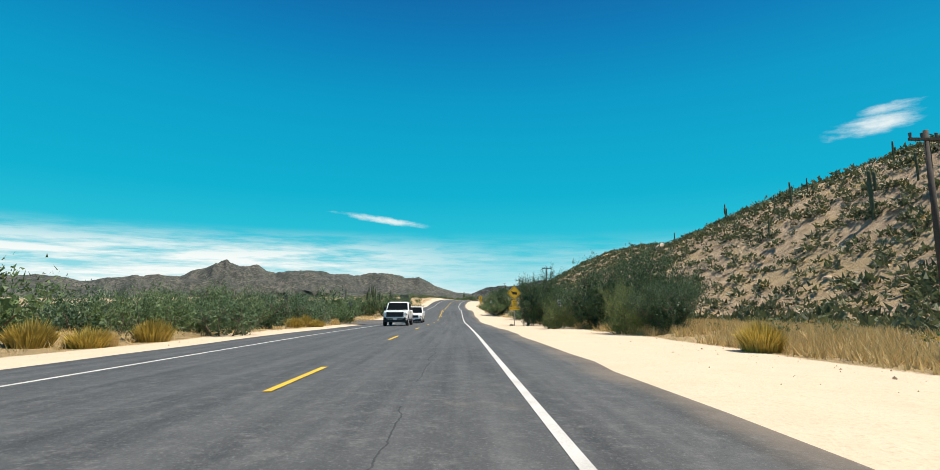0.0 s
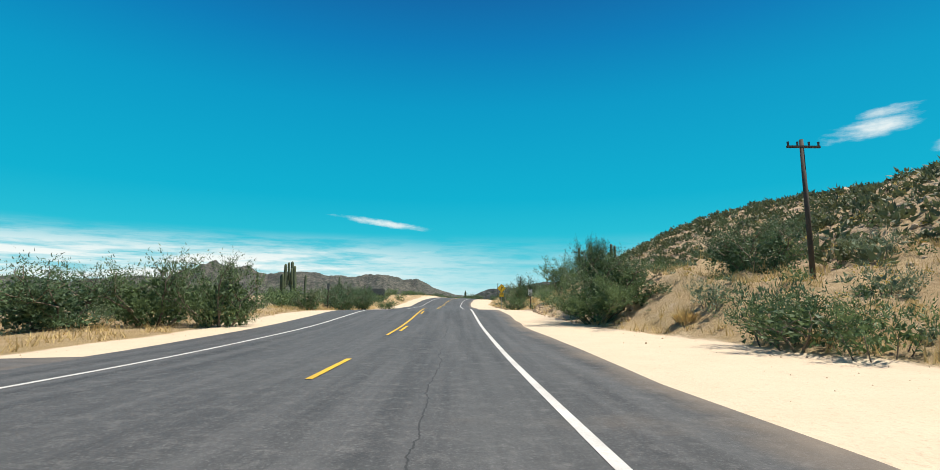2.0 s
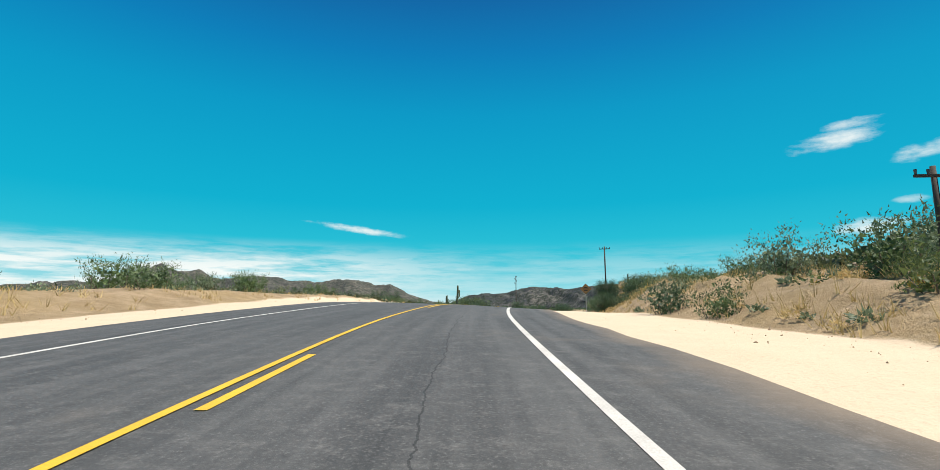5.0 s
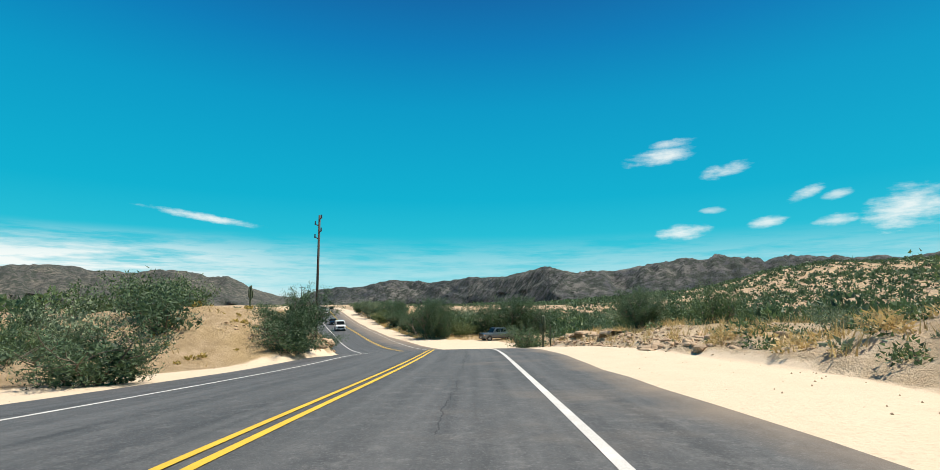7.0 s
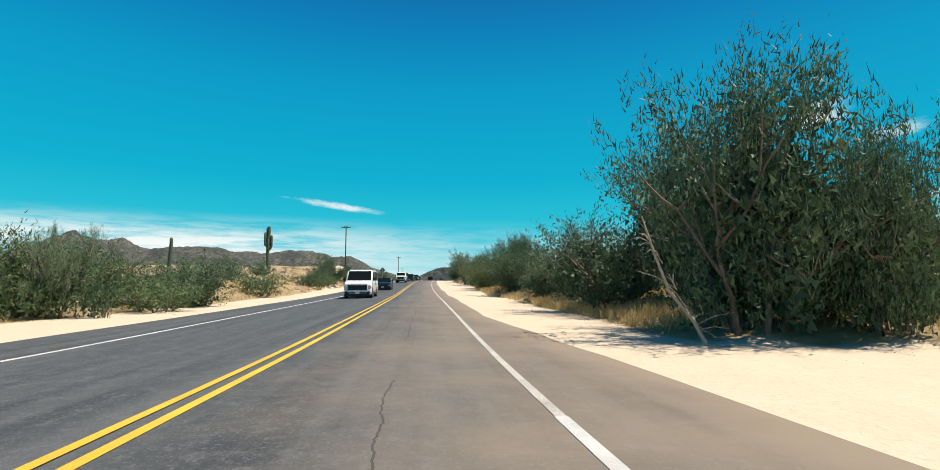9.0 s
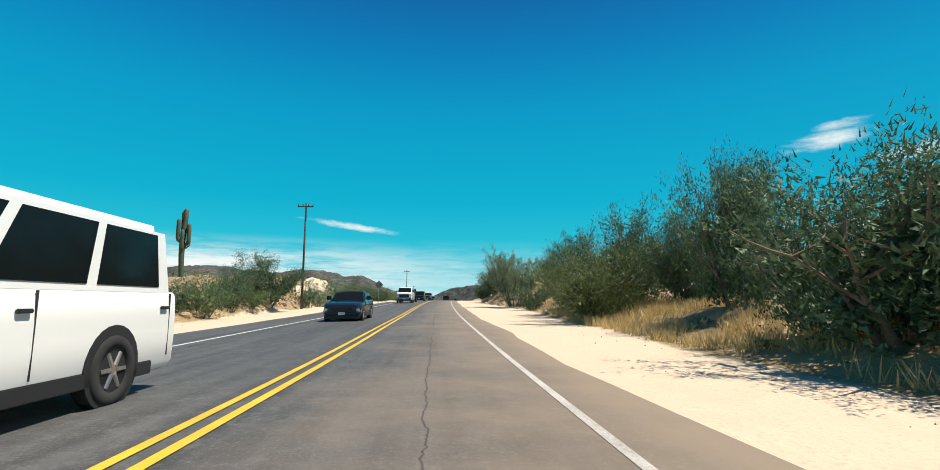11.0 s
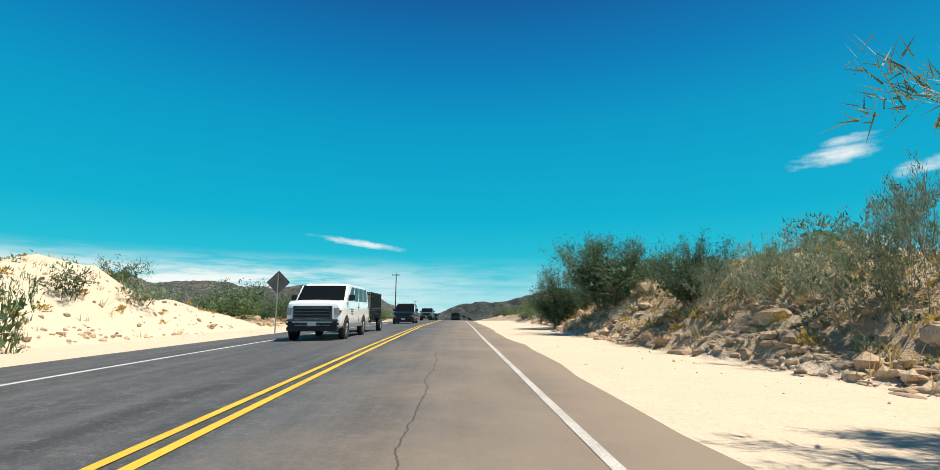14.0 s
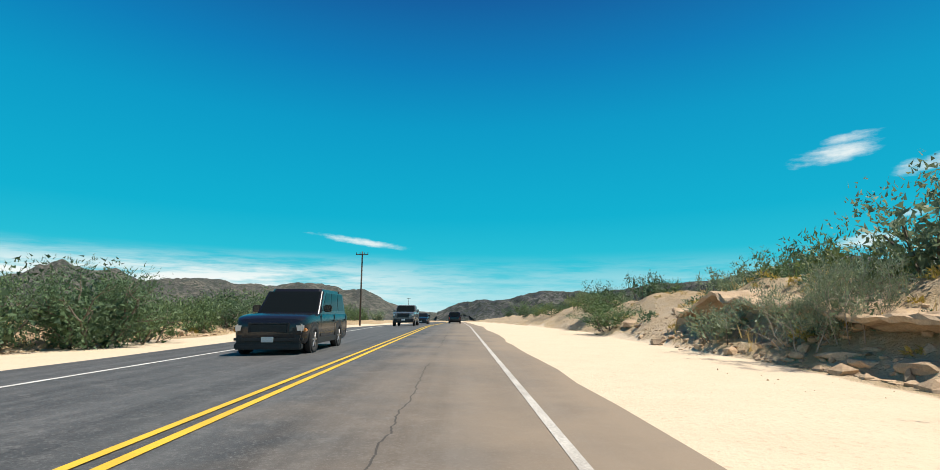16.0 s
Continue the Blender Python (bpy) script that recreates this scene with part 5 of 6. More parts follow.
scrub("bank_brush", "dry brush clinging to the cut banks", 900, 31, (70, 470), (7.5, 16), .36, 18, STRAW, bank_side, .3)
scrub("bank_brush", "dry brush clinging to the cut bank", 420, 34, (404, 460), (8.4, 14), .34, 18, GOLD, bank_side, .3)
scrub("bank_brush", "small dark brush on the rocky bank", 300, 35, (404, 462), (9, 17), .42, 20, LEAF_DARK, bank_side, .25)
scrub("bank_brush", "dry golden brush on the curve's bank", 260, 36, (232, 258), (9.6, 15), .42, 18, GOLD, bank_side, .26)
scrub("bank_brush", "small dark brush on the curve's bank", 90, 37, (236, 258), (10, 15), .45, 20, LEAF_SCRUB, bank_side, .24)
scrub("bank_brush", "small grey-green brush on the banks", 500, 32, (70, 470), (7.5, 17), .4, 16, LEAF_GREY, bank_side)
scrub("bank_brush", "dry brush clinging to the banks", 500, 33, (270, 470), (-17, -9), .34, 16, GOLD, bank_side)

# ---- poles and signs ----
DARK_METAL = plain("dark_glass_insulator", (.05, .05, .06), .3)
SIGN_YELLOW = surface("yellow_sign_sheet", (.85, .52, .02), (.74, .43, .02), 2, 30, .45, .05, .002)
SIGN_BACK = surface("bare_sign_back", (.16, .155, .15), (.09, .088, .085), 3, 30, .5, .1, .003, metal=.6)
# sign yellow with the shade of a backlit face put into the colour
SIGN_BACKLIT = surface("backlit_yellow_sign_sheet", (.42, .22, .06), (.28, .14, .05), 2, 30, .6, .05, .002)
SIGN_BLACK = plain("black_sign_ink", (.015, .015, .015), .5)
SIGN_WHITE = surface("white_sign_sheet", (.72, .72, .70), (.55, .55, .53), 2, 30, .5, .05, .002)


def utility_pole(at, high, turn, arms=1, side=False):
    ob = thing("utility_pole", "dark wooden utility pole with a crossarm" if not side else "dark wooden utility pole with side-mounted insulators", "utility pole", "utility poles")
    bm = bmesh.new()
    rod(bm, (0, 0, -.3), (0, 0, high), .11, .08, 12)
    part("pole", bm, POLE_WOOD, ob, "", True)
    for k in range(arms):
        z = high - .35 - .8 * k
        if side:
            for q in range(4):
                bm = bmesh.new()
                rod(bm, (0, 0, z - .5 * q), (-.26 if q % 2 else .2, -.3, z - .5 * q + .1), .045, .04)
                rod(bm, (-.25 if q % 2 else .19, -.29, z - .5 * q + .05), (-.25 if q % 2 else .19, -.29, z - .5 * q + .34), .06, .045)
                part("insulator", bm, DARK_METAL, ob)
            continue
        bm = bmesh.new()
        box(bm, (-.72, -.15, z - .05), (.72, -.06, z + .05), .01)
        part("crossarm", bm, POLE_WOOD, ob)
        for x in (-.66, -.25, .25, .66):
            bm = bmesh.new()
            rod(bm, (x, -.1, z + .05), (x, -.1, z + .22), .035, .05)
            part("insulator", bm, DARK_METAL, ob)
    ob.matrix_basis = Matrix.Translation(at) @ Euler((0, 0, radians(turn))).to_matrix().to_4x4()
    return ob


# station, side, height of the top over the datum
for s, u, top, side in ((16, 18.5, 6.94, False), (80, 17, 6.14, False), (122, 18, 5.6, False), (190, 17.5, 4.2, False), (244.6, 10.95, 7.7, False), (288, -8.45, 6.57, True), (403.5, -10.4, 4.35, False),
                        (495.7, -8.8, 4.28, False), (640, -17.8, 5.0, False)):
    at = spot(s, u)
    utility_pole(at, top - at.z, -math.degrees(float(np.interp(s, STATION, AZ))), 1, side)
bm = bmesh.new()
rod(bm, (0, 0, -.2), (0, 0, 1.5), .12, .11, 12)
stub = thing("pole_stub", "sawn-off dark wooden pole stub on the bank", "post")
part("post", bm, POLE_WOOD, stub, "", True)
stub.matrix_basis = Matrix.Translation(spot(244.9, 11.35))


def plate(parent, name, cx, cz, w, h, material, diamond=False, y=-.045, thick=.006, label="", round_by=.03):
    """A flat sheet with rounded corners, facing -y."""
    bm = bmesh.new()
    box(bm, (-w / 2, -thick / 2, -h / 2), (w / 2, thick / 2, h / 2))
    edges = [e for e in bm.edges if abs(e.verts[0].co.y - e.verts[1].co.y) > thick / 2]
    bmesh.ops.bevel(bm, geom=edges, offset=round_by, segments=3, affect="EDGES")
    m = Matrix.Translation((cx, y, cz))
    if diamond:
        m = m @ Euler((0, radians(45), 0)).to_matrix().to_4x4()
    bmesh.ops.transform(bm, matrix=m, verts=bm.verts)
    return part(name, bm, material, parent, label)


def words(parent, text, cx, cz, high, y, material=SIGN_BLACK, wide=1.0):
    c = bpy.data.curves.new("lettering", "FONT")
    c.body, c.size, c.align_x, c.align_y, c.extrude = text, high * 1.4, "CENTER", "CENTER", .001
    tmp = bpy.data.objects.new("lettering", c)
    scene.collection.objects.link(tmp)
    me = bpy.data.meshes.new_from_object(tmp.evaluated_get(bpy.context.evaluated_depsgraph_get()))
    bpy.data.objects.remove(tmp)
    me.transform(Matrix.Translation((cx, y, cz)) @ Euler((radians(90), 0, 0)).to_matrix().to_4x4() @ Matrix.Diagonal((wide, 1, 1, 1)))
    me.materials.clear()
    me.materials.append(material)
    return under("lettering", me, parent)


def flat_shape(parent, name, pts, y, material):
    bm = bmesh.new()
    a = [bm.verts.new((x, y, z)) for x, z in pts]
    b = [bm.verts.new((x, y + .002, z)) for x, z in pts]
    bm.faces.new(a)
    bm.faces.new(b[::-1])
    for i in range(len(a)):
        j = (i + 1) % len(a)
        bm.faces.new((a[j], a[i], b[i], b[j]))
    bmesh.ops.recalc_face_normals(bm, faces=bm.faces)
    return part(name, bm, material, parent)


def post_of(ob, high, wood=False, sleeve=True):
    bm = bmesh.new()
    if wood:
        box(bm, (-.05, -.04, -.2), (.05, .04, high), .006)
    else:
        box(bm, (-.03, -.03, -.2), (.03, .03, high), .005)
    part("post", bm, POLE_WOOD if wood else STEEL, ob)


def stand(ob, s, u, turn=0.0):
    ob.matrix_basis = Matrix.Translation(spot(s, u)) @ Euler((0, 0, -float(np.interp(s, STATION, AZ)) + radians(turn))).to_matrix().to_4x4()
    return ob


def frame_bars(parent, cx, cz, w, h, y, t=.018):
    for x0, x1, z0, z1 in ((-w / 2, w / 2, h / 2 - t, h / 2), (-w / 2, w / 2, -h / 2, -h / 2 + t), (-w / 2, -w / 2 + t, -h / 2, h / 2), (w / 2 - t, w / 2, -h / 2, h / 2)):
        flat_shape(parent, "border", [(cx + x0, cz + z0), (cx + x1, cz + z0), (cx + x1, cz + z1), (cx + x0, cz + z1)], y, SIGN_BLACK)


def diamond_border(parent, cz, half, y, t=.02):
    for a in range(4):
        p = [(math.sin(math.pi / 2 * k) * r, math.cos(math.pi / 2 * k) * r) for k in (a, a + 1) for r in (half, half - t * 1.41)]
        flat_shape(parent, "border", [(p[i][0], p[i][1] + cz) for i in (0, 2, 3, 1)], y, SIGN_BLACK)


# the yellow warning sign with two plates below it
warn = thing("warning_sign", "yellow diamond warning sign with two lettered plates below", "road sign")
post_of(warn, 3.0)
dia = plate(warn, "diamond", 0, 2.95, .92, .92, SIGN_YELLOW, True)
diamond_border(dia, 2.95, .58, -.051)
flat_shape(dia, "symbol", [(-.30, 3.06), (-.22, 3.14), (-.15, 3.04), (.12, 3.02), (.24, 3.0), (.27, 2.86), (.20, 2.78), (.08, 2.82), (-.1, 2.8), (-.16, 2.9), (-.2, 3.0)], -.052, SIGN_BLACK)
a = plate(warn, "plate", 0, 2.02, .5, .58, SIGN_YELLOW)
for i, w in enumerate(("WATCH", "FOR", "HORSES")):
    words(a, w, 0, 2.19 - .17 * i, .1, -.051, wide=.9)
b = plate(warn, "plate", .02, 1.56, .98, .3, SIGN_YELLOW)
words(b, "NEXT 9 MILES", .02, 1.56, .12, -.051, wide=.9)
stand(warn, 45.4, 7.75)

# a pale rock at the foot of the warning sign
pale_rock = thing("rock", "pale whitish rock on the sand beside the sign post", "rock")
bm = bmesh.new()
bmesh.ops.create_icosphere(bm, subdivisions=2, radius=.2)
rock_rng = random.Random(8)
for vert in bm.verts:
    vert.co *= rock_rng.uniform(.8, 1.15)
    vert.co.z *= .7
part("stone", bm, PALE_ROCK, pale_rock)
pale_rock.matrix_basis = Matrix.Translation(spot(45.5, 7.5, -.06))

# the curve sign with its speed plate
bend = thing("curve_sign", "yellow diamond reverse-curve sign with a 40 mph plate", "road sign")
post_of(bend, 3.0)
dia = plate(bend, "diamond", 0, 3.0, .92, .92, SIGN_YELLOW, True)
diamond_border(dia, 3.0, .60, -.051)
flat_shape(dia, "arrow", [(-.14, 2.66), (-.06, 2.66), (-.05, 2.80), (.10, 2.96), (.10, 3.12), (.19, 3.10), (.07, 3.32), (-.07, 3.14), (.01, 3.13), (.01, 3.0), (-.13, 2.86)], -.052, SIGN_BLACK)
a = plate(bend, "plate", 0, 2.08, .6, .62, SIGN_YELLOW)
frame_bars(a, 0, 2.08, .56, .58, -.051)
words(a, "40", 0, 2.16, .26, -.052)
words(a, "MPH", 0, 1.89, .1, -.052)
stand(bend, 132.3, 9.1)

# a diamond with backlit shade put into its orange-brown colour; its writing cannot be read
backlit = thing("faded_sign", "yellow diamond sign coloured orange-brown as if backlit, with illegible dark lines", "road sign")
post_of(backlit, 2.9)
dia = plate(backlit, "diamond", 0, 2.75, .92, .92, SIGN_BACKLIT, True)
diamond_border(dia, 2.75, .60, -.051)
for z, w in ((2.92, .42), (2.75, .72), (2.58, .4)):
    flat_shape(dia, "bar", [(-w / 2, z - .05), (w / 2, z - .05), (w / 2, z + .05), (-w / 2, z + .05)], -.052, SIGN_BLACK)
stand(backlit, 235.5, 8.64)

# signs seen from behind
for s, u, z in ((433, -7.4, 2.75),):
    ob = thing("sign_back", "bare grey back of a diamond sign on its post", "road sign")
    post_of(ob, z + .5)
    plate(ob, "diamond", 0, z, .92, .92, SIGN_BACK, True, y=.045)
    stand(ob, s, u)
for s, u, w, h, z, lab in ((44.4, -12.4, .30, .62, 2.5, "small dark sign back on a wooden post"), (118.1, -12.3, .30, .62, 2.5, "small dark sign back on a wooden post"),
                           (72.2, -12.6, .5, .62, 2.2, "dark sign back on a post by the side road")):
    ob = thing("sign_back", lab, "road sign")
    post_of(ob, z + .25, True)
    plate(ob, "plate", 0, z, w, h, SIGN_BACK, y=-.05)
    stand(ob, s, u)
for s, u in ((41.5, 11.1), (113.7, 10.4)):
    ob = thing("adopt_sign", "small pale sign with illegible lines on a green post", "road sign")
    post_of(ob, 2.1, True)
    a = plate(ob, "plate", 0, 1.95, .42, .66, SIGN_WHITE)
    for i in range(5):
        flat_shape(a, "bar", [(-.16, 2.2 - .13 * i), (.16, 2.2 - .13 * i), (.16, 2.26 - .13 * i), (-.16, 2.26 - .13 * i)], -.051, SIGN_BLACK)
    stand(ob, s, u)

# the dark board on legs beyond the verge
board = thing("billboard", "dark board on wooden legs seen from behind", "billboard")
for x in (-1.1, -.35, .35, 1.1):
    bm = bmesh.new()
    box(bm, (x - .06, -.06, -.3), (x + .06, .06, 1.4), .01)
    part("leg", bm, POLE_WOOD, board)
for i in range(6):
    bm = bmesh.new()
    box(bm, (-1.5, .065, 1.0 + .29 * i), (1.5, .09, 1.28 + .29 * i), .006)
    part("board", bm, SIGN_BACK, board)
stand(board, 176, -16)

# the wire fence beyond the turnout
fence = thing("wire_fence", "thin wire fence on steel posts beyond the turnout", "fence")
fence_at = [(296 + 3.2 * k, 22.5 + .25 * k) for k in range(7)]
for s, u in fence_at:
    bm = bmesh.new()
    q = spot(s, u)
    rod(bm, q - Vector((0, 0, .2)), q + Vector((0, 0, 1.25)), .03, .03, 6)
    part("post", bm, STEEL, fence)
for z in (.35, .7, 1.1):
    for p, q in zip(fence_at, fence_at[1:]):
        bm = bmesh.new()
        rod(bm, spot(*p) + Vector((0, 0, z)), spot(*q) + Vector((0, 0, z)), .006, .006, 4)
        part("wire", bm, STEEL, fence)

# the side road's mouth
ms, mu = np.meshgrid(np.linspace(57, 69, 12), np.linspace(0, 1, 16), indexing="ij")
flare = 5.0 * (1 - mu) ** 3
ms2 = 63 + (ms - 63) * (1 + flare / 8)
mu2 = -EDGE_L + .3 - 28 * mu
x, y = plan(ms2, mu2)
z = land(ms2, mu2) + .05 + .02 * mu
n_r, n_c = ms.shape
cell = (np.arange(n_r - 1)[:, None] * n_c + np.arange(n_c - 1)[None]).ravel()
me = mesh_of("side_road", np.stack([x, y, z], -1).reshape(-1, 3), np.stack([cell, cell + n_c, cell + n_c + 1, cell + 1], -1), ASPHALT)
layer = me.attributes.new("lane", "FLOAT_VECTOR", "POINT")
layer.data.foreach_set("vector", np.stack([ms2 - 50, mu2, mu2 * 0], -1).astype(np.float32).ravel())
layer = me.attributes.new("dust", "FLOAT", "POINT")
layer.data.foreach_set("value", np.full(ms.size, .3, np.float32))
tagged(new("side_road", me), "dusty asphalt side road mouth", "road", kind="structure")

# ---- vehicles ----
GLASS = plain("dark_vehicle_glass", (.008, .011, .012), .06, 0, 0, .1)
TYRE = surface("tyre_rubber", (.03, .03, .03), (.018, .018, .018), 6, 60, .9, .2, .003)
RIM = plain("alloy_rim", (.5, .5, .5), .28, .9)
CHROME = plain("chrome_trim", (.34, .36, .39), .22, 1.0)
DARK_CHROME = plain("blue_grey_chrome", (.10, .13, .17), .25, 1.0)
TRIM = plain("black_plastic_trim", (.02, .02, .021), .55)
LENS = plain("headlight_lens", (.55, .58, .60), .12, .3, .5)
AMBER = plain("amber_lens", (.5, .16, .02), .2, 0, .4)
RED_LENS = plain("red_lens", (.35, .02, .015), .2, 0, .4)
PAINT_WHITE = plain("white_car_paint", (.88, .88, .86), .25, 0, .6)
PAINT_BLACK = plain("black_car_paint", (.012, .013, .016), .26, .1, .3)
PAINT_SILVER = plain("dusty_silver_paint", (.17, .185, .195), .27, .45, .6)
PAINT_BLUE = plain("dark_blue_car_paint", (.014, .02, .032), .24, .2, .25)
SILL = plain("grey_sill_paint", (.22, .22, .22), .5)
CAGE = surface("black_painted_steel", (.03, .03, .032), (.018, .018, .02), 4, 40, .5, .1, .003)


def loft(rows):
    """A skin over cross-sections. rows: (y, half width, bottom, top, shoulder), from front to rear."""
    bm = bmesh.new()
    rings = []
    for y, w, zb, zt, sh in rows:
        h = zt - zb
        half = [(0, zb), (w * .84, zb), (w * .94, zb + .04), (w * .985, zb + .12), (w, zb + h * .42), (w * .996, zb + h * .68), (w * .98, zt - sh - .03), (w * .95, zt - sh * .45),
                (w * .88, zt - .012), (w * .72, zt + .008), (w * .4, zt + .02), (0, zt + .026)]
        pts = half + [(-x, z) for x, z in half[-2:0:-1]]
        rings.append([bm.verts.new((x, y, z)) for x, z in pts])
    n = len(rings[0])
    for a, b in zip(rings, rings[1:]):
        for i in range(n):
            bm.faces.new((a[i], a[(i + 1) % n], b[(i + 1) % n], b[i]))
    bm.faces.new(rings[0])
    bm.faces.new(rings[-1][::-1])
    bmesh.ops.recalc_face_normals(bm, faces=bm.faces)
    return bm


def pane(parent, name, corners, material, out, label=""):
    """A slightly proud flat panel on four corners, with depth."""
    c = [Vector(p) for p in corners]
    nrm = (c[1] - c[0]).cross(c[3] - c[0]).normalized()
    if nrm.dot(Vector(out)) < 0:
        nrm = -nrm
    bm = bmesh.new()
    top = [bm.verts.new(p + nrm * .008) for p in c]
    low = [bm.verts.new(p - nrm * .02) for p in c]
    bm.faces.new(top)
    bm.faces.new(low[::-1])
    for i in range(4):
        j = (i + 1) % 4
        bm.faces.new((top[j], top[i], low[i], low[j]))
    bmesh.ops.recalc_face_normals(bm, faces=bm.faces)
    return part(name, bm, material, parent, label)


def wheel(parent, x, y, r, out):
    bm = bmesh.new()
    n, prof = 28, [(r * .62, -.11), (r * .95, -.115), (r, -.08), (r, .08), (r * .95, .115), (r * .62, .11)]
    rings = [[bm.verts.new((x + d, y + math.cos(6.2832 * k / n) * q, r + math.sin(6.2832 * k / n) * q)) for k in range(n)] for q, d in prof]
    for a, b in zip(rings, rings[1:] + rings[:1]):
        for k in range(n):
            bm.faces.new((a[k], a[(k + 1) % n], b[(k + 1) % n], b[k]))
    bmesh.ops.recalc_face_normals(bm, faces=bm.faces)
    w = part("wheel", bm, TYRE, parent, "", True)
    bm = bmesh.new()
    rod(bm, (x - .02 * out, y, r), (x + .07 * out, y, r), r * .63, r * .6, 20)
    for k in range(6):
        a = 6.2832 * k / 6
        rod(bm, (x + .085 * out, y + math.cos(a) * r * .12, r + math.sin(a) * r * .12), (x + .085 * out, y + math.cos(a) * r * .56, r + math.sin(a) * r * .56), .035, .03, 6)
    rod(bm, (x + .05 * out, y, r), (x + .11 * out, y, r), r * .16, r * .14, 12)
    part("rim", bm, RIM, w)
    return w


def vehicle(name, label, paint, long, wide, belt, roof, cowl, roof_front, roof_rear, tail, hood, deck=None, r=.37, wb=None, windows=3, lower=None, group="", lift=0.0, big_grille=False, grille_mat=None, doors=2):
    """A motor vehicle that faces +y. cowl, roof_front, roof_rear, tail: y of the cabin's corners; hood, belt, roof, deck: heights."""
    ob = thing(name, label, "van" if "van" in name else "pickup truck" if "pickup" in name else "car", group or "vehicles")
    f, w = long / 2, wide / 2
    zb = r * .72 + lift
    deck = belt if deck is None else deck
    van_like = "van" in name
    dip = .16 if van_like else .10 if big_grille or "pickup" in name else .20
    rows = [(f, w * .66, zb + .12, hood - dip - .12, .05), (f - .02, w * .80, zb + .06, hood - dip - .06, .07), (f - .07, w * .90, zb + .02, hood - dip * .8, .08),
            (f - .16, w * .955, zb, hood - dip * .55, .08), (f - .32, w * .985, zb - .03, hood - dip * .32, .07), ((f + cowl) / 2, w, zb - .04, hood - dip * .06, .06),
            (cowl + .06, w, zb - .04, (hood + belt) / 2, .06), (cowl - .1, w, zb - .04, belt, .06), (0, w, zb - .04, belt, .06), (tail, w, zb - .04, belt, .06), (tail - .05, w, zb - .03, deck, .05),
            (-f + .25, w * .985, zb, deck, .06), (-f + .08, w * .95, zb + .04, deck - .03, .08), (-f + .02, w * .88, zb + .08, deck - .08, .08), (-f, w * .78, zb + .14, deck - .14, .08)]
    body = part("body", loft(rows), paint, ob, "", True)
    body.data.set_sharp_from_angle(angle=radians(28))
    # cabin
    wt = w * (.91 if van_like else .86 if roof > 1.7 else .80)
    bm = bmesh.new()
    ring0 = [(w * .955, cowl), (-w * .955, cowl), (-w * .955, tail), (w * .955, tail)]
    ring1 = [(wt, roof_front), (-wt, roof_front), (-wt, roof_rear), (wt, roof_rear)]
    lo = [bm.verts.new((x, y, belt - .03)) for x, y in ring0]
    hi = [bm.verts.new((x, y, roof)) for x, y in ring1]
    for i in range(4):
        j = (i + 1) % 4
        bm.faces.new((lo[i], lo[j], hi[j], hi[i]))
    bm.faces.new(hi)
    bm.faces.new(lo[::-1])
    bmesh.ops.recalc_face_normals(bm, faces=bm.faces)
    pillars = [e for e in bm.edges if abs(e.verts[0].co.z - e.verts[1].co.z) > .1]
    bmesh.ops.bevel(bm, geom=pillars, offset=.07, segments=3, affect="EDGES")
    bmesh.ops.bevel(bm, geom=[e for e in bm.edges if min(v.co.z for v in e.verts) > roof - .01], offset=.10, segments=4, affect="EDGES")
    part("cabin", bm, paint, ob, "", True).data.set_sharp_from_angle(angle=radians(40))

    def on(side, v, h):
        """A point on a side of the cabin: v along it from the front, h up it."""
        y = (cowl + (tail - cowl) * v) * (1 - h) + (roof_front + (roof_rear - roof_front) * v) * h
        return (side * (w * .955 * (1 - h) + wt * h), y, belt - .03 + (roof - belt + .03) * h)

    def face(front, v, h):
        x = (w * .955 * (1 - h) + wt * h) * v
        y = (cowl * (1 - h) + roof_front * h) if front else (tail * (1 - h) + roof_rear * h)
        return (x, y, belt - .03 + (roof - belt + .03) * h)

    pane(ob, "windscreen", [face(1, -.92, .08), face(1, .92, .08), face(1, .89, .88), face(1, -.89, .88)], GLASS, (0, 1, .4))
    pane(ob, "rear_window", [face(0, -.85, .2), face(0, .85, .2), face(0, .82, .85), face(0, -.82, .85)], GLASS, (0, -1, .3))
    for side in (-1, 1):
        cuts, low = np.linspace(.07, .95, windows + 1), .08 if van_like else .14
        for k in range(windows):
            a, b = cuts[k] + .018, cuts[k + 1] - .018
            pane(ob, "side_window", [on(side, a, low), on(side, b, low), on(side, b, .84), on(side, a + (.05 if k == 0 else 0), .84)], GLASS, (side, 0, .2))
    # wheels and arches
    wb = wb or long * .6
    front_y = f - long * .17
    for y in (front_y, front_y - wb):
        for side in (-1, 1):
            bm = bmesh.new()
            rod(bm, (side * (w - .12), y, r + .03), (side * (w + .006), y, r + .03), r * 1.2, r * 1.2, 24)
            part("wheel_arch", bm, TRIM, ob)
            wheel(ob, side * (w - .09), y, r, side)
    # face
    g0, g1, gw = zb + (.30 if van_like else .27 if big_grille else .32), hood - dip - .08, w * (.66 if big_grille else .52)
    bm = bmesh.new()
    box(bm, (-gw, f - .06, g0), (gw, f + .025, g1), .03)
    grille = part("grille", bm, TRIM, ob)
    bars = 4 if big_grille else 3
    for k in range(bars):
        z = g0 + (g1 - g0) * (k + .5) / bars
        bm = bmesh.new()
        box(bm, (-gw * .95, f + .015, z - .018), (gw * .95, f + .04, z + .018), .006)
        part("grille_bar", bm, grille_mat or TRIM, grille)
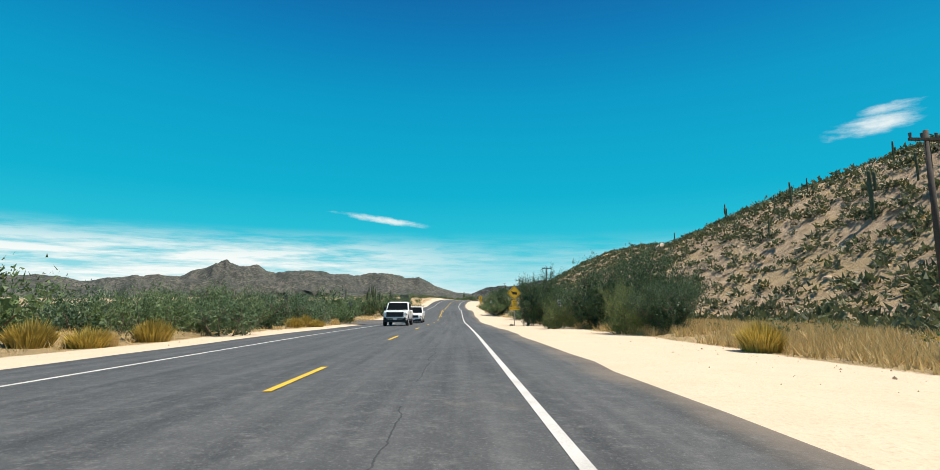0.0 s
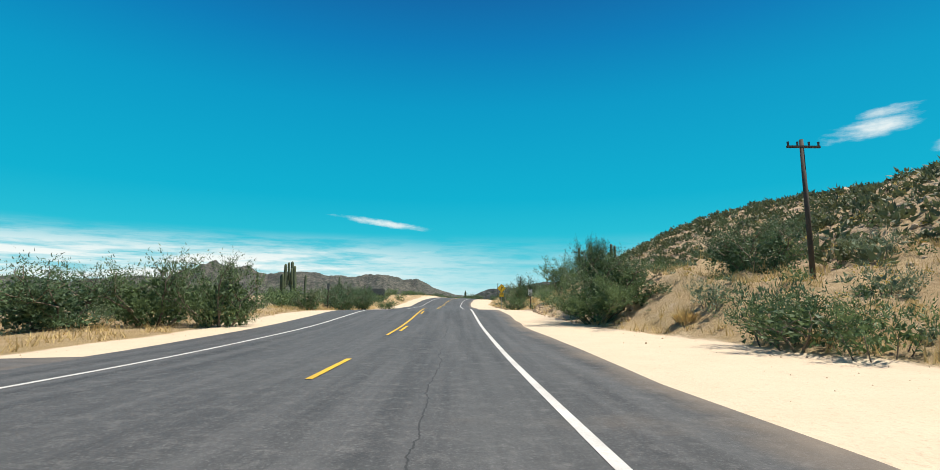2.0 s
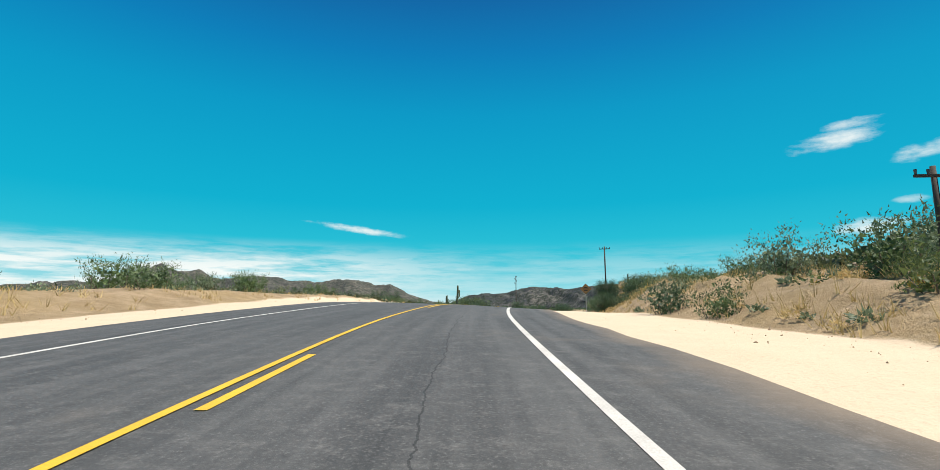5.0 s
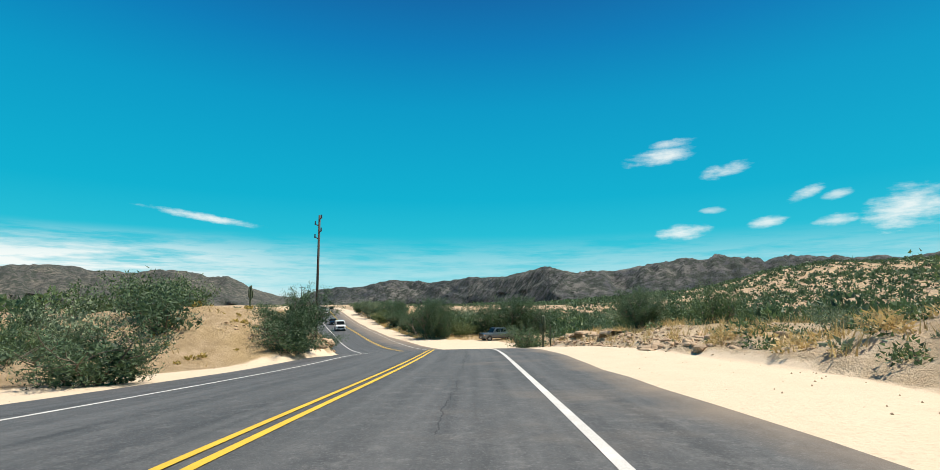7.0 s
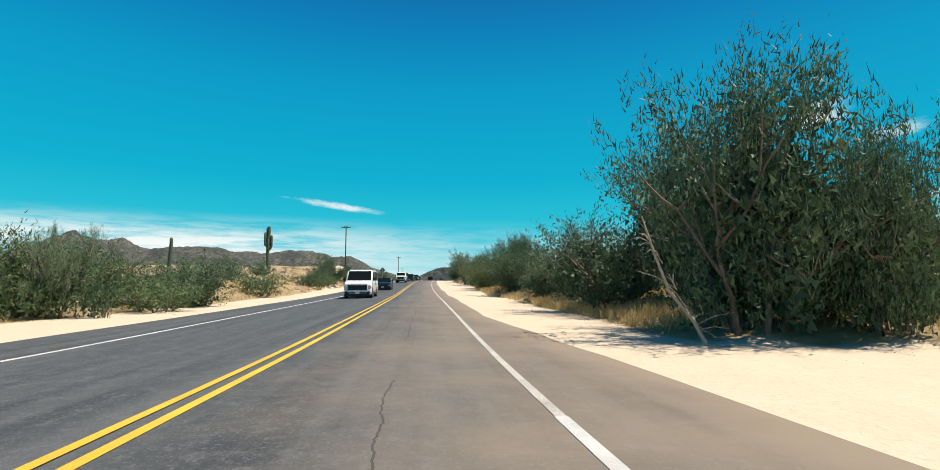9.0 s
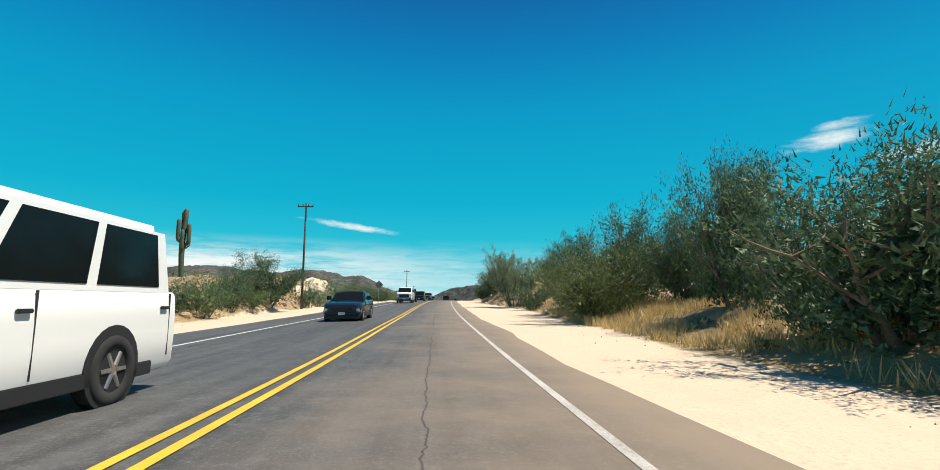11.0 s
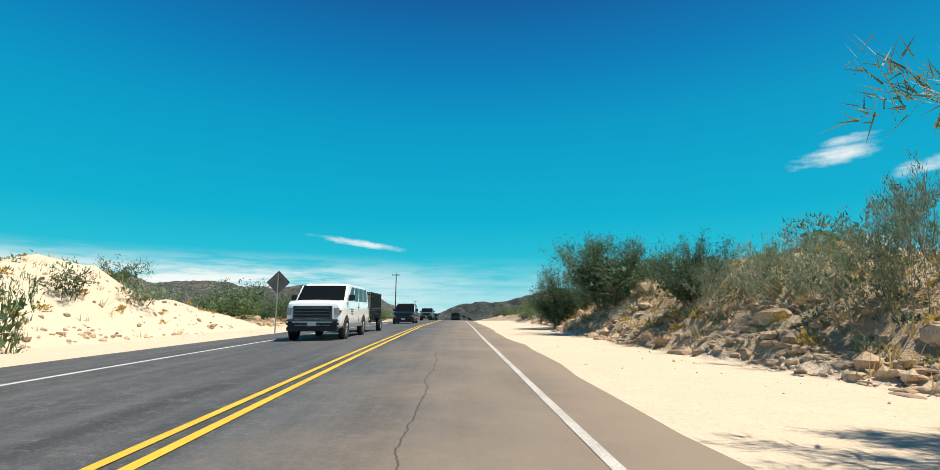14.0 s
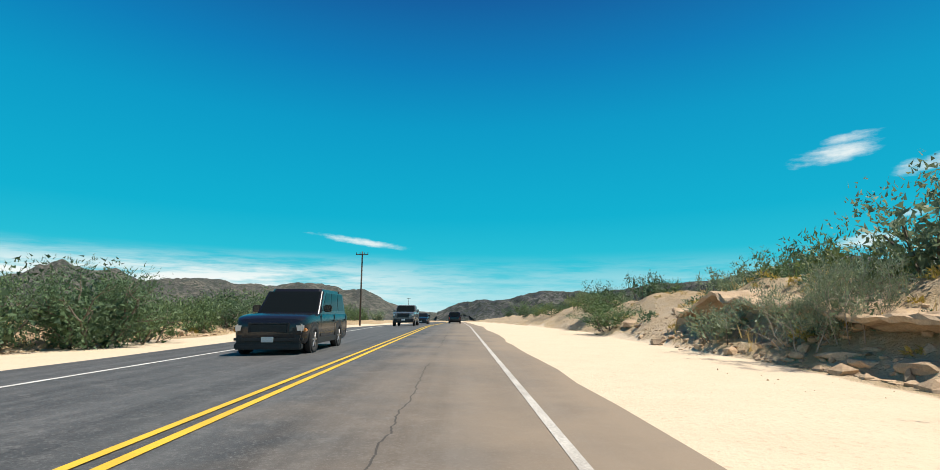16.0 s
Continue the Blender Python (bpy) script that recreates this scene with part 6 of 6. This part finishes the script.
    for x0, x1, z0, z1 in ((-gw - .03, gw + .03, g1 - .01, g1 + .03), (-gw - .03, -gw + .02, g0, g1), (gw - .02, gw + .03, g0, g1)):
        bm = bmesh.new()
        box(bm, (x0, f - .03, z0), (x1, f + .035, z1), .008)
        part("grille_frame", bm, grille_mat or TRIM, grille)
    for side in (-1, 1):
        bm = bmesh.new()
        box(bm, (side * (gw + .035), f - .2, hood - dip - (.42 if van_like else .30)), (side * w * .925, f - .015, hood - dip - .08), .04)
        lamp_part = part("headlight", bm, LENS, ob)
        bm = bmesh.new()
        box(bm, (side * w * .9, f - .26, hood - dip - .29), (side * w * .985, f - .06, hood - dip - .20), .02)
        part("indicator", bm, AMBER, lamp_part)
        bm = bmesh.new()
        box(bm, (side * w * .78, -f - .01, deck - .42), (side * w * .93, -f + .08, deck - .14), .02)
        part("tail_light", bm, RED_LENS, ob)
        bm = bmesh.new()
        box(bm, (side * (w * .97), cowl - .5, belt + .03), (side * (w + .21), cowl - .36, belt + .25), .03)
        part("mirror", bm, TRIM if big_grille else paint, ob)
        bm = bmesh.new()
        box(bm, (side * (w - .02), -f + .5, zb - .03), (side * (w + .006), f - .5, zb + .13), .01)
        part("sill_panel", bm, TRIM if lower is None else SILL, ob)
        span = np.linspace(cowl - .1, tail + .1, doors + 1)
        for k in range(doors + 1):
            bm = bmesh.new()
            box(bm, (side * (w - .02), span[k] - .006, zb + .16), (side * (w + .002), span[k] + .006, belt - .04))
            part("door_seam", bm, TRIM, ob)
            if k < doors:
                bm = bmesh.new()
                box(bm, (side * (w - .01), span[k + 1] + .06, belt - .24), (side * (w + .03), span[k + 1] + .22, belt - .2), .008)
                part("door_handle", bm, TRIM, ob)
    for y0, y1 in ((f - .16, f + .09), (-f - .07, -f + .14)):
        bm = bmesh.new()
        box(bm, (-w * .93, y0, zb + .04), (w * .93, y1 - .03, zb + .25), .07)
        part("bumper", bm, lower or TRIM, ob)
    bm = bmesh.new()
    box(bm, (-w * .9, f - .2, zb - .12), (w * .9, f + .04, zb + .05), .03)
    part("air_dam", bm, TRIM, ob)
    bm = bmesh.new()
    box(bm, (-.16, f + .055, zb + .07), (.16, f + .066, zb + .21), .004)
    part("number_plate", bm, SIGN_WHITE, ob)
    if deck < belt + .2 and "pickup" in name:
        bm = bmesh.new()
        box(bm, (-w * .82, -f + .12, deck + .005), (w * .82, tail - .12, deck + .03), .01)
        part("bed_cover", bm, TRIM, ob)
    return ob


def drive(ob, s, u, turn=180.0):
    x, y = plan(s, u)
    z = float(road_z(s, u)) if abs(u) < 5 else float(land(s, u)) - .01
    g = math.atan((float(np.interp(s + 2, STATION, CZ)) - float(np.interp(s - 2, STATION, CZ))) / 4)
    ob.matrix_basis = Matrix.Translation((float(x), float(y), z)) @ Euler((0, 0, -float(np.interp(s, STATION, AZ)))).to_matrix().to_4x4() @ Euler((g if abs(u) < 5 else 0, 0, 0)).to_matrix().to_4x4() @ Euler((0, 0, radians(turn))).to_matrix().to_4x4()
    return ob


drive(vehicle("pickup_truck", "white crew-cab pickup truck with a black grille", PAINT_WHITE, 5.9, 2.02, 1.29, 2.02, 1.3, .72, -1.1, -1.3, 1.28, 1.36, .42, 3.6, 2, lift=.14, big_grille=True), 44.2, -2.5)
drive(vehicle("sport_utility", "white sport utility car with dark windows", PAINT_WHITE, 5.1, 2.0, 1.12, 1.9, 1.15, .45, -2.2, -2.48, 1.14, None, .39, 2.95, 3), 60.4, -2.4)
drive(vehicle("sedan", "dark blue sedan on the oncoming lane", PAINT_BLUE, 4.75, 1.84, .98, 1.46, .95, .1, -1.2, -1.95, .93, 1.02, .33, 2.75, 2), 383.6, -2.45)
drive(vehicle("sport_utility", "black sport utility car on the oncoming lane", PAINT_BLACK, 4.9, 1.95, 1.1, 1.85, 1.05, .35, -2.1, -2.38, 1.1, None, .38, 2.85, 3), 453.5, -2.45)
drive(vehicle("pickup_truck", "dark grey pickup truck on the oncoming lane", PAINT_SILVER, 5.8, 2.0, 1.28, 1.94, 1.05, .5, -1.1, -1.3, 1.28, 1.32, .41, 3.5, 2, lift=.12), 486, -2.45)
drive(vehicle("sport_utility", "black car driving ahead in the lane", PAINT_BLACK, 4.8, 1.92, 1.08, 1.78, 1.05, .35, -2.05, -2.33, 1.08, None, .37, 2.8, 3), 520, 1.85, 0)
drive(vehicle("sedan", "dark car on the oncoming lane", PAINT_BLUE, 4.7, 1.82, .98, 1.46, .95, .1, -1.2, -1.95, .93, 1.02, .33, 2.7, 2), 506, -2.45)
drive(vehicle("pickup_truck", "dusty dark silver crew-cab pickup parked on the sand", PAINT_SILVER, 5.9, 1.98, 1.28, 2.02, 1.35, .78, -1.1, -1.3, 1.27, 1.36, .41, 3.6, 2, lift=.14), 325.8, 19.6, 97)
drive(vehicle("passenger_van", "white van with a dark windscreen on the oncoming lane", PAINT_WHITE, 5.6, 2.0, 1.26, 2.1, 1.9, 1.1, -2.6, -2.74, 1.22, None, .38, 3.4, 3, big_grille=True), 361, -2.45)

van = vehicle("passenger_van", "white passenger van with dark windows and a chrome grille", PAINT_WHITE, 5.9, 2.03, 1.44, 2.14, 2.0, 1.25, -2.75, -2.88, 1.46, None, .40, 3.5, 4, lower=TRIM, lift=.17, big_grille=True, grille_mat=DARK_CHROME)
for k, wd in enumerate((.5, .42, .36)):
    bm = bmesh.new()
    box(bm, (-1.024, .75, 1.12 - .09 * k), (-1.018, .75 + wd, 1.16 - .09 * k))
    part("lettering_bar", bm, SIGN_BACK, van)
bm = bmesh.new()
box(bm, (-.93, 2.82, .69), (.93, 2.99, .77), .03)
part("bumper_strip", bm, DARK_CHROME, van, "dark chrome bumper strip")
drive(van, 416.6 + 5.9 / 2 + 7.0, -2.75)

# the cage trailer behind the van
trailer = thing("cage_trailer", "black steel cage trailer with mesh sides", "trailer")
for side in (-1, 1):
    for z in (.55, 1.15, 1.95):
        bm = bmesh.new()
        box(bm, (side * .88 - .03, -1.6, z), (side * .88 + .03, 1.6, z + .06), .006)
        part("rail", bm, CAGE, trailer)
    for k in range(6):
        bm = bmesh.new()
        box(bm, (side * .88 - .025, -1.6 + .63 * k, .55), (side * .88 + .025, -1.55 + .63 * k, 2.0), .005)
        part("post", bm, CAGE, trailer)
    v, fcs, n = [], [], 0
    bm = bmesh.new()
    for k in range(40):
        y = -1.58 + 3.16 * k / 39
        box(bm, (side * .88 - .006, y - .006, .6), (side * .88 + .006, y + .006, 1.98))
    for k in range(17):
        box(bm, (side * .88 - .004, -1.58, .6 + .08 * k), (side * .88 + .004, 1.58, .612 + .08 * k))
    part("mesh_panel", bm, CAGE, trailer)
    bm = bmesh.new()
    box(bm, (side * 1.02 - .12, -.75, .74), (side * 1.02 + .12, .45, .78), .02)
    part("mudguard", bm, CAGE, trailer)
    wheel(trailer, side * 1.03, -.15, .33, side)
for y in (-1.6, 1.6):
    bm = bmesh.new()
    box(bm, (-.88, y - .03, 1.95), (.88, y + .03, 2.01), .006)
    end = part("end_rail", bm, CAGE, trailer)
    for k in range(22):
        x = -.86 + 1.72 * k / 21
        bm = bmesh.new()
        box(bm, (x - .006, y - .006, .6), (x + .006, y + .006, 1.98))
        part("bar", bm, CAGE, end)
bm = bmesh.new()
box(bm, (-.9, -1.65, .48), (.9, 1.65, .55), .01)
part("floor", bm, CAGE, trailer)
bm = bmesh.new()
rod(bm, (0, 1.6, .5), (0, 2.9, .5), .05, .05)
part("drawbar", bm, CAGE, trailer)
drive(trailer, 416.6 + 5.9 + 7.0 + 2.9, -2.75)
